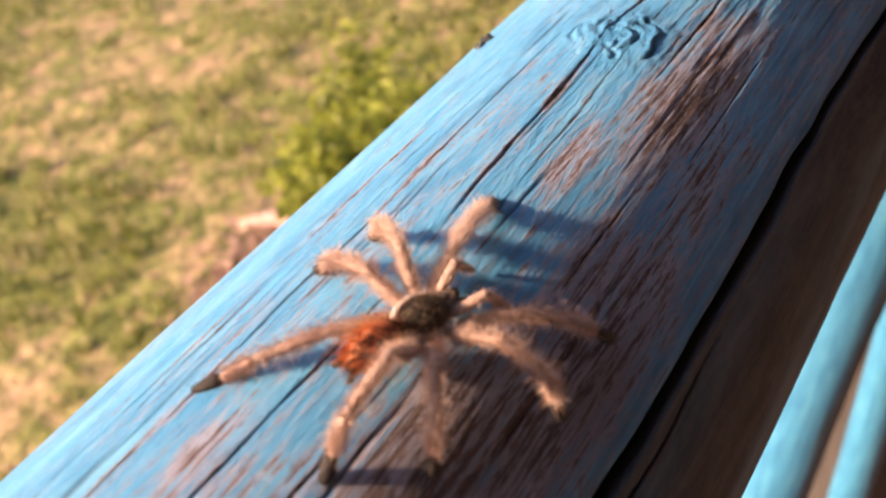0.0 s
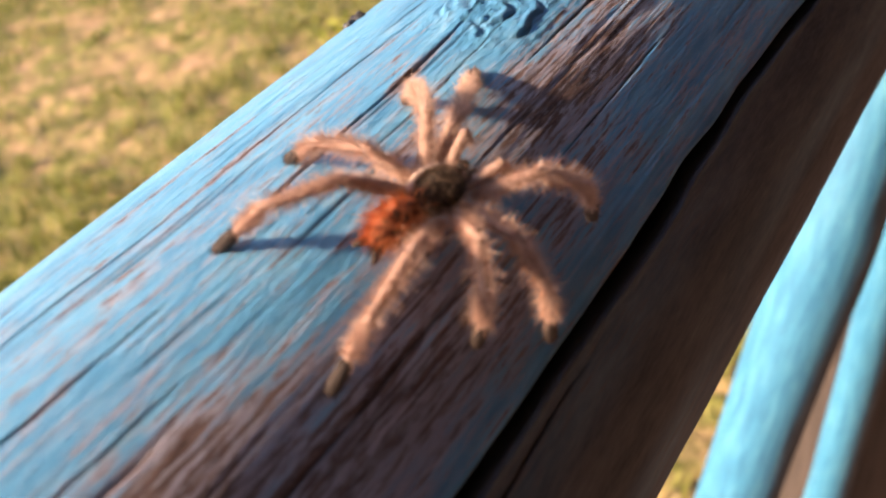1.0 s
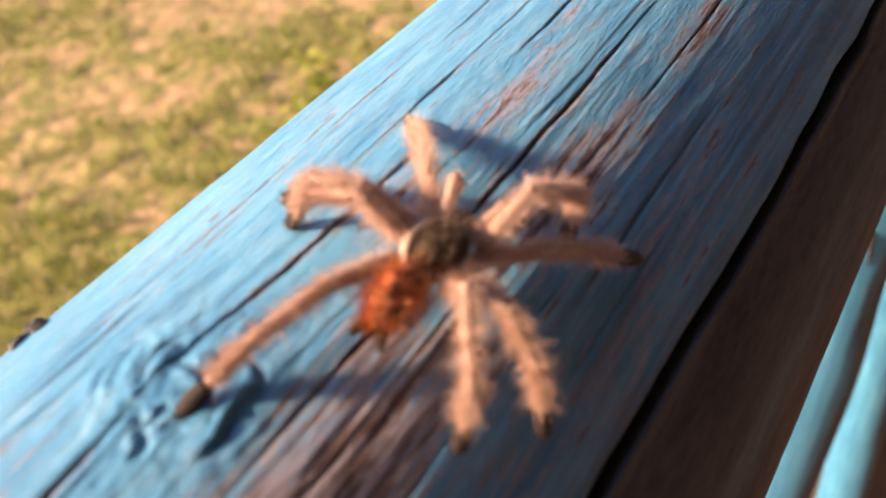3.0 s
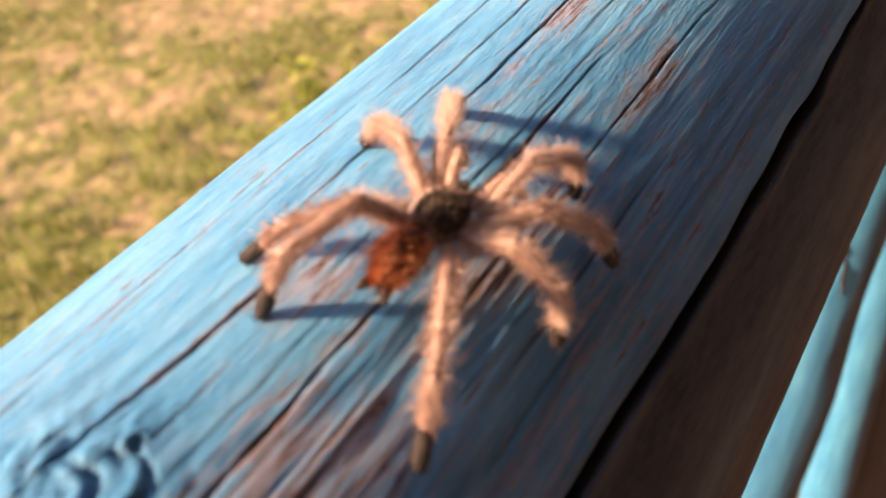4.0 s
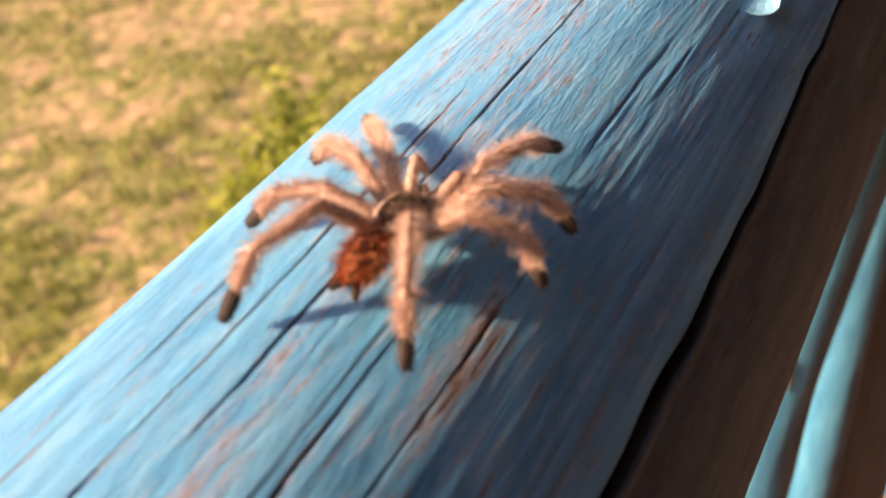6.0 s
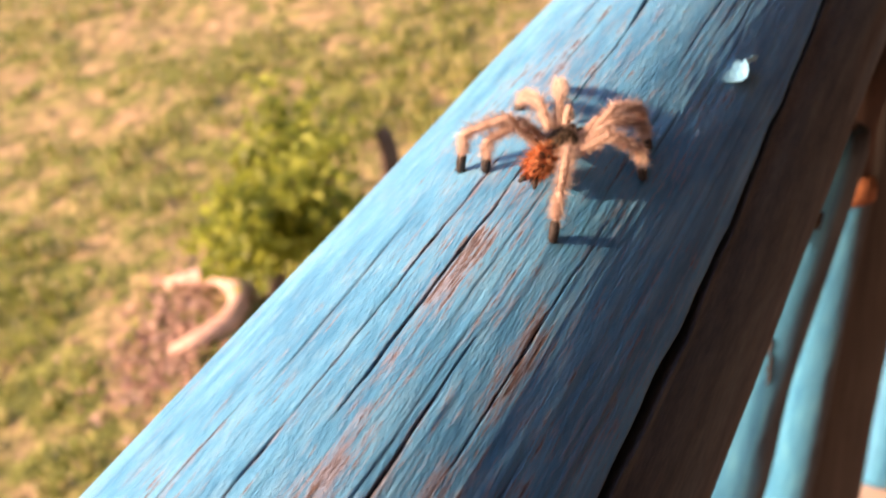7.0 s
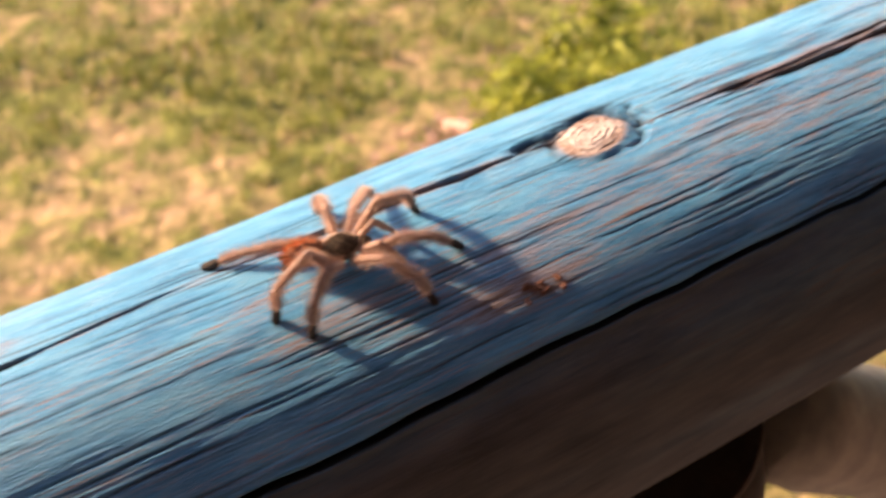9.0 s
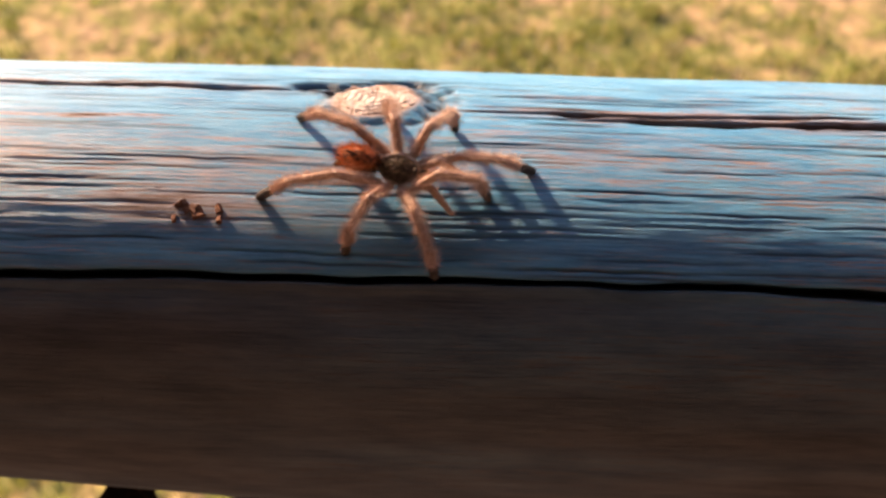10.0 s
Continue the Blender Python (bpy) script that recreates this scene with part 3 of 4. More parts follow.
    r += 0.0011 * np.exp(-(((q - 1.1) / 0.16) ** 2)) + knot * (0.0006 + 0.00035 * np.cos(q * 19 + value_noise(u * 3 + 9, v * 3 + 9, 23) * 2))
    turn = np.arctan2(v, u)
    cleft = np.exp(-(((q - 1.14 - 0.06 * np.sin(turn * 5)) / 0.12) ** 2)) * np.clip(0.55 - 1.0 * v + 0.7 * np.clip(u - 0.4, 0, 1), 0.3, 1)
    curl = np.exp(-(((q - 1.42 - 0.08 * np.cos(turn * 7)) / 0.07) ** 2)) * np.clip(u * 1.4 - 0.6, 0, 1)
    cleft = np.maximum(cleft, curl)
    above = np.exp(-(((v + 1.18 + 0.10 * np.sin(u * 3.1) + 0.10 * value_noise(u * 4 + 20, v * 0 + 3, 26)) / 0.23) ** 4)) * np.clip((u + 2.0) * 3, 0, 1) * np.clip((1.45 - u) * 2, 0, 1)
    cleft = np.maximum(cleft, above)
    for c0 in (1.22, 1.45, 1.7):
        hook = np.exp(-(((u - c0 + 0.22 * v * v) / 0.055) ** 2)) * np.clip((0.95 - np.abs(v + 0.1)) * 4, 0, 1)
        cleft = np.maximum(cleft, 0.8 * hook)
    r -= 0.0022 * cleft
    crack = np.maximum(crack, cleft * 0.95)
    # a dent below the loose paint
    r -= 0.0007 * np.exp(-(((Y - 0.85) / 0.012) ** 2 + ((s - 36 / 180 * math.pi * RAIL_R) / 0.006) ** 2))
    rad = np.radians(A)
    verts = np.stack([r * np.sin(rad), Y, r * np.cos(rad)], -1).reshape(-1, 3)
    na, ny = A.shape
    i, j = np.meshgrid(np.arange(na), np.arange(ny - 1), indexing="ij")
    k = (i + 1) % na
    quads = np.stack([i * ny + j, i * ny + j + 1, k * ny + j + 1, k * ny + j], -1).reshape(-1, 4)
    me = bpy.data.meshes.new("handrail")
    me.vertices.add(len(verts))
    me.vertices.foreach_set("co", verts.ravel())
    me.loops.add(quads.size)
    me.loops.foreach_set("vertex_index", quads.ravel())
    me.polygons.add(len(quads))
    me.polygons.foreach_set("loop_start", np.arange(0, quads.size, 4))
    me.polygons.foreach_set("use_smooth", np.ones(len(quads), bool))
    me.update(calc_edges=True)
    me.validate()
    grainy = np.clip((Y - 0.90) / 0.16, 0, 1)
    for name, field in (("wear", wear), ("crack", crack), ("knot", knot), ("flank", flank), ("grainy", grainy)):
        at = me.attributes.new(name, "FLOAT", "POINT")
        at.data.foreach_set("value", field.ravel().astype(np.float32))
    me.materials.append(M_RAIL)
    ob = new("handrail", me)
    ob.location = (0, 0, RAIL_Z)
    tagged(ob, "round log handrail in cracked and worn blue paint", "handrail")
    part("knot", knot_mesh(), ob, "bare pale oval knot with ringed grain", pose(0, 1.1888, 0, 0, 0.5, 0) @ pose(0, 0, RAIL_R))
    part("stub", stub_mesh(), ob, "dark lumpy stub of a broken twig", pose(0, 0.6178, 0, 0, -29.5, 0) @ pose(0, 0, RAIL_R + 0.0008, 0, 0, 4))
    return ob


def stub_mesh():
    """Two low lumps with hollow crowns, the remains of a twig, along +y."""
    verts, faces = [], []
    for cy, ry, rx, h in ((-0.0022, 0.0019, 0.0015, 0.0015), (0.0015, 0.0024, 0.0018, 0.0019)):
        base, rings, seg = len(verts), 9, 22
        for i in range(rings + 1):
            q = 1.15 * i / rings
            for k in range(seg):
                a = 2 * math.pi * k / seg
                bump = 1 + 0.16 * math.sin(3 * a + cy * 900) + 0.08 * math.sin(7 * a)
                z = h * (max(0.0, 1 - q ** 3) - 0.55 * math.exp(-(q / 0.42) ** 2)) * (1 + 0.2 * math.sin(2 * a + 1)) - (0.0008 if i == rings else 0)
                verts.append((math.cos(a) * rx * q * bump, cy + math.sin(a) * ry * q * bump, z))
        for i in range(rings):
            for k in range(seg):
                j = (k + 1) % seg
                faces.append((base + i * seg + k, base + (i + 1) * seg + k, base + (i + 1) * seg + j, base + i * seg + j))
    return mesh_of("stub", verts, faces, M_STUB)


def knot_mesh():
    """An oval plug of bare wood with raised growth rings."""
    rings, seg = 26, 56
    verts, faces = [], []
    for i in range(rings + 1):
        q = i / rings
        for k in range(seg):
            a = 2 * math.pi * k / seg
            w = 1 + 0.09 * math.sin(3 * a + 1) + 0.05 * math.sin(7 * a)
            x, y = math.sin(a) * 0.0086 * q * w - 0.12 * math.cos(a) * 0.0124 * q, math.cos(a) * 0.0124 * q * w
            z = 0.0011 + 0.00020 * math.cos(q * 30 + 1.5 * noise.noise(Vector((x * 400, y * 250, 0)))) + 0.0002 * noise.noise(Vector((x * 900, y * 300, 3))) - 0.0022 * q ** 8 - x * x / (2 * RAIL_R)
            verts.append((x, y, z))
    for i in range(rings):
        for k in range(seg):
            j = (k + 1) % seg
            faces.append((i * seg + k, i * seg + j, (i + 1) * seg + j, (i + 1) * seg + k))
    return mesh_of("knot", verts, faces, M_KNOT)


def on_rail(y, angle, lift=0.0, heading=0.0):
    """A pose on the handrail's surface: y ahead along the log, z outwards."""
    a = radians(angle)
    return Matrix.Translation((math.sin(a) * (RAIL_R + lift), y, RAIL_Z + math.cos(a) * (RAIL_R + lift))) @ pose(0, 0, 0, 0, angle, 0) @ pose(0, 0, 0, 0, 0, heading)


def build_flakes():
    # a curled chip: fixed along one edge, its free edge rolled up
    nu, nv = 7, 6
    top = []
    for a in range(nu):
        for c in range(nv):
            p, q = a / (nu - 1), c / (nv - 1)
            turn = 2.1 * p ** 1.3
            ragged = 0.0009 * math.sin(5.1 * q + 2.3 * p) + 0.0005 * math.sin(13 * q)
            x = -0.0035 + 0.0052 * math.sin(turn) / 1.1 + ragged * p
            z = 0.0041 * (1 - math.cos(turn)) / 1.5
            top.append((x, (q - 0.5) * (0.0105 - 0.0035 * p) + 0.0018 * p, z))
    v = top + [(x, y, z - 0.00035) for x, y, z in top]
    f, m = [], nu * nv
    for a in range(nu - 1):
        for c in range(nv - 1):
            k = a * nv + c
            f += [(k, k + nv, k + nv + 1, k + 1), (m + k, m + k + 1, m + k + nv + 1, m + k + nv)]
    rim = [c for c in range(nv)] + [a * nv + nv - 1 for a in range(1, nu)] + [(nu - 1) * nv + c for c in range(nv - 2, -1, -1)] + [a * nv for a in range(nu - 2, 0, -1)]
    f += [(rim[k], rim[(k + 1) % len(rim)], m + rim[(k + 1) % len(rim)], m + rim[k]) for k in range(len(rim))]
    ob = new("paint_flake", mesh_of("paint_flake", v, f, M_FLAKE, False))
    ob.matrix_basis = on_rail(0.8635, 38.0, -0.0004) @ Matrix.Scale(1.35, 4)
    tagged(ob, "pale blue curled flake of loose paint on the handrail", "paint flake")
    rng = random.Random(4)
    verts, faces = [], []
    for _ in range(9):
        c = Vector((rng.gauss(0, 0.0022), rng.gauss(0, 0.003), 0.0004))
        k = len(verts)
        e = Euler((rng.uniform(-0.5, 0.5), rng.uniform(-0.5, 0.5), rng.uniform(0, 6))).to_matrix()
        a, b, h = rng.uniform(0.0005, 0.0012), rng.uniform(0.001, 0.002), 0.0005
        verts += [c + e @ Vector(q) for q in ((-a, -b, -h), (a, -b, -h), (a, b, -h), (-a, b, -h), (-a * 0.6, -b, h), (a * 0.6, -b * 0.7, h), (a, b * 0.7, h), (-a, b * 0.5, h))]
        faces += [tuple(i + k for i in q) for q in ((0, 3, 2, 1), (4, 5, 6, 7), (0, 1, 5, 4), (1, 2, 6, 5), (2, 3, 7, 6), (3, 0, 4, 7))]
    ob = new("wood_splinters", mesh_of("wood_splinters", verts, faces, M_RED, False))
    ob.matrix_basis = on_rail(1.145, 36, 0.0)
    tagged(ob, "tiny reddish splinters raised from the handrail", "splinters", kind="stuff")


def pole_mesh(name, length, r0, r1, material, seed, wear=0.1, flare=0.0, inner=None):
    """A round pole along +z with uneven sides and softly rounded ends; inner: the way its side with painted-in shade
    faces.
    """
    n, seg = 90, 40
    z = np.linspace(0, length, n)
    a = np.arange(seg) / seg * 2 * math.pi
    Z, A = np.meshgrid(z, a, indexing="ij")
    r = (r0 + (r1 - r0) * Z / length) * (1 + 0.045 * value_noise(Z * 5 + 20, np.cos(A) * 1.2 + 30, seed) + 0.025 * value_noise(Z * 16 + 20, np.sin(A) * 2 + 30, seed + 1))
    f = np.clip((length - Z - 0.13) / 0.09, 0, 1)
    r = r + flare * f * f * (3 - 2 * f)
    end = np.minimum(Z, length - Z)
    r = r * np.where(end < 1e-6, 0.9, 1.0)
    bend = 0.008 * np.sin(Z / length * math.pi * 1.3 + seed)
    verts = np.stack([r * np.cos(A) + bend, r * np.sin(A), Z], -1).reshape(-1, 3)
    faces = [(i * seg + k, i * seg + (k + 1) % seg, (i + 1) * seg + (k + 1) % seg, (i + 1) * seg + k) for i in range(n - 1) for k in range(seg)]
    faces += [tuple(range(seg - 1, -1, -1)), tuple((n - 1) * seg + k for k in range(seg))]
    me = mesh_of(name, verts, faces, material)
    for at, val in (("wear", wear), ("crack", 0.0), ("knot", 0.0), ("flank", 0.0), ("grainy", 0.3)):
        layer = me.attributes.new(at, "FLOAT", "POINT")
        field = np.full(n * seg, val, np.float32)
        if at == "wear":
            field += (0.25 * value_noise(Z * 7 + 50, A + 50, seed + 5)).ravel().astype(np.float32)
        # darkens the side turned from the sun: shade put into the colour
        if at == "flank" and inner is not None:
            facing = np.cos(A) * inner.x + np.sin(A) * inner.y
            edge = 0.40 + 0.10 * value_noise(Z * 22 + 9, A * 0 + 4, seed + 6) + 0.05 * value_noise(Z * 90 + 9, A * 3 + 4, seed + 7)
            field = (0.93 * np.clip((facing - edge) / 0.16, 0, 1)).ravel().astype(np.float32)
        layer.data.foreach_set("value", field)
    return me


def stand(ob, foot, top):
    """Sets a pole so that it runs from foot to top."""
    foot, top = Vector(foot), Vector(top)
    ob.matrix_basis = Matrix.Translation(foot) @ (top - foot).to_track_quat("Z", "Y").to_matrix().to_4x4()
    return ob


def pole(name, foot, top, r0, r1, material, seed, label, category, group="", wear=0.1, flare=0.0):
    foot, top = Vector(foot) + Vector((0, 0, RAIL_Z)), Vector(top) + Vector((0, 0, RAIL_Z))
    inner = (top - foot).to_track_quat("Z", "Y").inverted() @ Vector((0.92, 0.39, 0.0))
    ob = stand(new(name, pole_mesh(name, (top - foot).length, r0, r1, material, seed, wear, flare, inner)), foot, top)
    return tagged(ob, label, category, group)


def along(top, direction, z):
    """The point at height z on the line from top along direction."""
    top, d = Vector(top), Vector(direction)
    return top + d * ((z - top.z) / d.z)


DECK = -1.0


def chip_pose(ob, top, direction, below, radius, turn):
    """A pose on a pole's side, below its top, facing the balcony."""
    length = (Vector(top) - along(top, direction, DECK)).length
    inv = ob.matrix_basis.to_3x3().inverted()
    out = inv @ (Vector((math.cos(turn), -math.sin(turn), 0.35)).normalized())
    out.z = 0
    out.normalize()
    return Matrix.Translation((out.x * radius, out.y * radius, length - below)) @ out.to_track_quat("Z", "Y").to_matrix().to_4x4()


def build_railing():
    d1, d2 = (-0.143, -0.362, -1.0), (-0.09, -0.03, -1.0)
    t1, t2 = (0.0318, 1.032, -0.068), (0.039, 1.1050, -0.159)
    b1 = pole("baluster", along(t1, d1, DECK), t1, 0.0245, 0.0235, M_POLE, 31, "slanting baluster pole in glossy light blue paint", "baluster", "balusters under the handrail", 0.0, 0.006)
    v, f = tube([(0, 0, -0.002), (0, 0, 0.001), (0.001, 0, 0.0022)], [0.010, 0.0085, 0.005], 14, wobble=0.2, seed=5)
    part("knot_hole", mesh_of("knot_hole", v, f, M_CUT), b1, "dark rotten knot hole", chip_pose(b1, t1, d1, 0.044, 0.0228, 0.75))
    v, f = tube([(0, 0, -0.001), (0, 0, 0.0006)], [0.0055, 0.004], 9, wobble=0.3, seed=6)
    part("white_chip", mesh_of("white_chip", v, f, M_CHIP), b1, "chipped white spot", chip_pose(b1, t1, d1, 0.098, 0.0236, 2.3))
    for i, (below, turn) in enumerate(((0.117, 1.12), (0.128, 1.02), (0.136, 0.95), (0.057, 1.1))):
        v, f = tube([(0.0, -0.007, 0), (0.0008, 0.0, 0.0003), (-0.0006, 0.006, 0)], [0.0002, 0.0009, 0.0003], 6)
        part("scratch", mesh_of("scratch", v, f, M_CUT), b1, "dark scratch", chip_pose(b1, t1, d1, below, 0.0237, turn))
    ln = (Vector(t1) - along(t1, d1, DECK)).length
    # stands in for the pole's top under the rail, its shade tinted in
    tv, tf = tube([(0, 0, ln - 0.005), (0.002, 0.001, ln + 0.006), (0.003, 0.002, ln + 0.03), (0.002, 0.003, ln + 0.062)], [0.0205, 0.0170, 0.0150, 0.0150], 18, wobble=0.06, seed=14)
    part("tenon", mesh_of("tenon", tv, tf, M_CUT), b1, "upper end of the pole, tinted dark for the rail shade")
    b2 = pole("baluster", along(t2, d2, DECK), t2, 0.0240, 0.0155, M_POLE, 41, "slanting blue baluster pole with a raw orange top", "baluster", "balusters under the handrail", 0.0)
    v, f = tube([(0, 0, -0.004), (0, 0, 0.003), (0.002, 0, 0.007)], [0.0160, 0.0150, 0.0130], 16, wobble=0.06, seed=2)
    ln = (Vector(t2) - along(t2, d2, DECK)).length
    tv, tf = tube([(0, 0, ln - 0.004), (0.002, 0, ln + 0.03), (-0.001, 0.002, ln + 0.06), (0.001, 0, ln + 0.103)], [0.0120, 0.0092, 0.0098, 0.0088], 14, wobble=0.12, seed=8)
    part("tenon", mesh_of("tenon", tv, tf, M_TENON), b2, "dark reddish raw wooden tenon")
    part("raw_top", mesh_of("raw_top", v, f, M_ORANGE), b2, "raw orange wood end", pose(0, 0, ln))
    post = new("post")
    post.location = (0.002, 1.197, RAIL_Z)
    tagged(post, "thick grey-brown log post with a flat dark top", "post")
    me = pole_mesh("shaft", 2 * 0.92, 0.067, 0.066, M_POST, 61)
    part("shaft", me, post, m=pose(0, 0, -0.071, -1.2, 2.0) @ pose(0, 0, -2 * 0.92))
    # sawn top of the post; the rail's deep shade is in its colour
    v, f = tube([(0, 0, 0), (0, 0, 0.003)], [0.0655, 0.0645], 40)
    part("cut_top", mesh_of("cut_top", v, f, M_CUT), post, "flat sawn top, tinted dark for the deep shade under the rail", pose(0, 0, -0.0715))
    brace = tagged(new("brace"), "slanting grey-blue brace between post and side pole", "brace")
    brace.location = (0.028, 1.255, RAIL_Z - 0.085)
    pts = [(0.0, 0.0, 0.0), (0.0, 0.03, -0.028), (0.0, 0.095, -0.085), (0.002, 0.245, -0.222), (0.004, 0.395, -0.372), (0.010, 0.475, -0.46)]
    v, f = tube(pts, [0.026, 0.032, 0.035, 0.034, 0.034, 0.033], 28, wobble=0.03, seed=9)
    part("branch", mesh_of("branch", v, f, M_BRACE), brace)
    v, f = tube([(0.007, 0.45, -0.43), (0.014, 0.49, -0.478)], [0.036, 0.033], 24, wobble=0.08, seed=12)
    part("joint", mesh_of("joint", v, f, M_CUT), brace, "dark joint at the side pole")
    far_d = (-0.05, -0.586, -1.0)
    far_t = (0.085, 2.08, -0.08)
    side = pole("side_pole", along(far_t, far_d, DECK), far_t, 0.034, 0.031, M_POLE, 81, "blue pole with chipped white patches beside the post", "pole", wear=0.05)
    for i, (below, turn, size) in enumerate(((0.83, 1.75, 0.008), (0.91, 1.95, 0.009), (0.76, 1.5, 0.006), (0.87, 1.6, 0.004), (0.95, 1.8, 0.005), (0.79, 1.9, 0.004))):
        v, f = tube([(0, 0, -0.0015), (0, 0, 0.0005)], [size * 1.5, size * 1.1], 13, wobble=0.4, seed=20 + i)
        part("white_patch", mesh_of("white_patch", [(x * 0.6, y * 1.6, z) for x, y, z in v], f, M_CHIP), side, "chipped white patch", chip_pose(side, far_t, far_d, below, 0.0325, turn))


def box_mesh(name, size, material, bevel=0.006):
    bm = bmesh.new()
    bmesh.ops.create_cube(bm, size=1.0)
    bmesh.ops.scale(bm, vec=size, verts=bm.verts)
    bmesh.ops.bevel(bm, geom=list(bm.edges), offset=bevel, segments=2, affect="EDGES")
    me = bpy.data.meshes.new(name)
    bm.to_mesh(me)
    bm.free()
    me.materials.append(material)
    return me


def build_balcony():
    """The balcony on which the camera is: plain boards, with unseen walls and roof added to shade the rail's inner
    side.
    """
    floor = new("floor", box_mesh("floor", (2.45, 7.0, 0.14), M_DECK, 0.008))
    floor.location = (-0.035 + 1.225, 1.2, RAIL_Z + DECK - 0.07)
    tagged(floor, "pale pinkish cement balcony floor", "floor", kind="structure")
    # walls and roof out of view, added to keep sky light off the rail
    wall = new("wall_back", box_mesh("wall_back", (0.15, 7.0, 6.6), M_WALL, 0.01))
    wall.location = (2.45, 1.2, 3.25)
    tagged(wall, "plain dark wall added unseen behind the balcony", "wall", kind="structure")
    roof = new("ceiling", box_mesh("ceiling", (2.9, 7.0, 0.08), M_WALL, 0.01))
    roof.location = (1.25, 1.2, RAIL_Z + 1.55)
    tagged(roof, "plain dark roof added unseen over the balcony", "ceiling", kind="structure")
    for y in (-2.2, 4.6):
        side = new("wall_side", box_mesh("wall_side", (2.2, 0.12, 6.6), M_WALL, 0.01))
        side.location = (1.3, y, 3.25)
        tagged(side, "plain dark side wall added unseen at the balcony end", "wall", kind="structure")


build_ground()
build_grass()
build_litter()
build_leaf_drift()
build_shrub(-4.26, 3.84, 1.5, 0.64, (0.42, 0.12, 0.0))
build_fallen_branch()
build_bark_slab()
build_handrail()
build_flakes()
build_railing()
build_balcony()


# ---- the spider ----
M_LEG = plain_noise_material("spider_leg_skin", (900, 900, 900), ((0.3, (0.33, 0.215, 0.175)), (0.7, (0.54, 0.385, 0.325))), 0.6, 0.0002)
M_FOOT = plain_noise_material("spider_black_foot", (1500, 1500, 1500), ((0.3, (0.012, 0.010, 0.010)), (0.7, (0.05, 0.035, 0.03))), 0.7, 0.0002)
M_SHELL = plain_noise_material("spider_dark_carapace", (1100, 700, 1100), ((0.35, (0.026, 0.020, 0.015)), (0.62, (0.10, 0.074, 0.05)), (0.8, (0.26, 0.19, 0.14))), 0.65, 0.0005)
M_RIM = plain_noise_material("spider_pale_rim", (1200, 1200, 1200), ((0.3, (0.55, 0.42, 0.35)), (0.7, (0.80, 0.66, 0.58))), 0.6, 0.0002)
M_BELLY = plain_noise_material("spider_orange_abdomen", (650, 420, 650), ((0.40, (0.03, 0.015, 0.012)), (0.50, (0.42, 0.12, 0.05)), (0.72, (0.76, 0.32, 0.16))), 0.65, 0.0004)
M_HAIR = island_material("spider_pale_hair", ((0.0, (0.40, 0.27, 0.21)), (0.5, (0.70, 0.505, 0.43)), (1.0, (0.88, 0.73, 0.64))), 0.45, 0.3)
M_RUST = island_material("spider_rust_hair", ((0.0, (0.05, 0.018, 0.01)), (0.22, (0.58, 0.18, 0.05)), (0.7, (0.88, 0.42, 0.20)), (1.0, (0.90, 0.60, 0.42))), 0.5, 0.25)
M_DARK_HAIR = island_material("spider_dark_hair", ((0.0, (0.010, 0.008, 0.008)), (0.8, (0.035, 0.026, 0.024)), (1.0, (0.09, 0.06, 0.05))), 0.5, 0.1)

M_DOWN = island_material("spider_brown_down", ((0.0, (0.02, 0.016, 0.012)), (0.5, (0.12, 0.088, 0.06)), (0.8, (0.34, 0.245, 0.18)), (1.0, (0.62, 0.48, 0.39))), 0.5, 0.15)


def hairs(roots, length, width, seed):
    """Thin spikes: roots are pairs of place and outward direction."""
    rng = random.Random(seed)
    verts, faces = [], []
    for q, d in roots:
        q, d = Vector(q), (Vector(d) + Vector((rng.gauss(0, 0.3), rng.gauss(0, 0.3), rng.gauss(0, 0.3)))).normalized()
        ln, w = length * (rng.uniform(0.3, 1.0) if rng.random() < 0.84 else rng.uniform(1.1, 1.75)), width * rng.uniform(0.7, 1.3)
        a = d.orthogonal().normalized()
        b = d.cross(a)
        bend = a * rng.uniform(-0.22, 0.22) * ln
        k = len(verts)
        for j in range(3):
            c = 2.0944 * j
            verts.append(q + (a * math.cos(c) + b * math.sin(c)) * w)
        mid = q + d * ln * 0.55 + bend * 0.35
        for j in range(3):
            c = 2.0944 * j
            verts.append(mid + (a * math.cos(c) + b * math.sin(c)) * w * 0.65)
        verts.append(q + d * ln + bend)
        for j in range(3):
            i = (j + 1) % 3
            faces += [(k + j, k + i, k + 3 + i, k + 3 + j), (k + 3 + j, k + 3 + i, k + 6)]
    return verts, faces


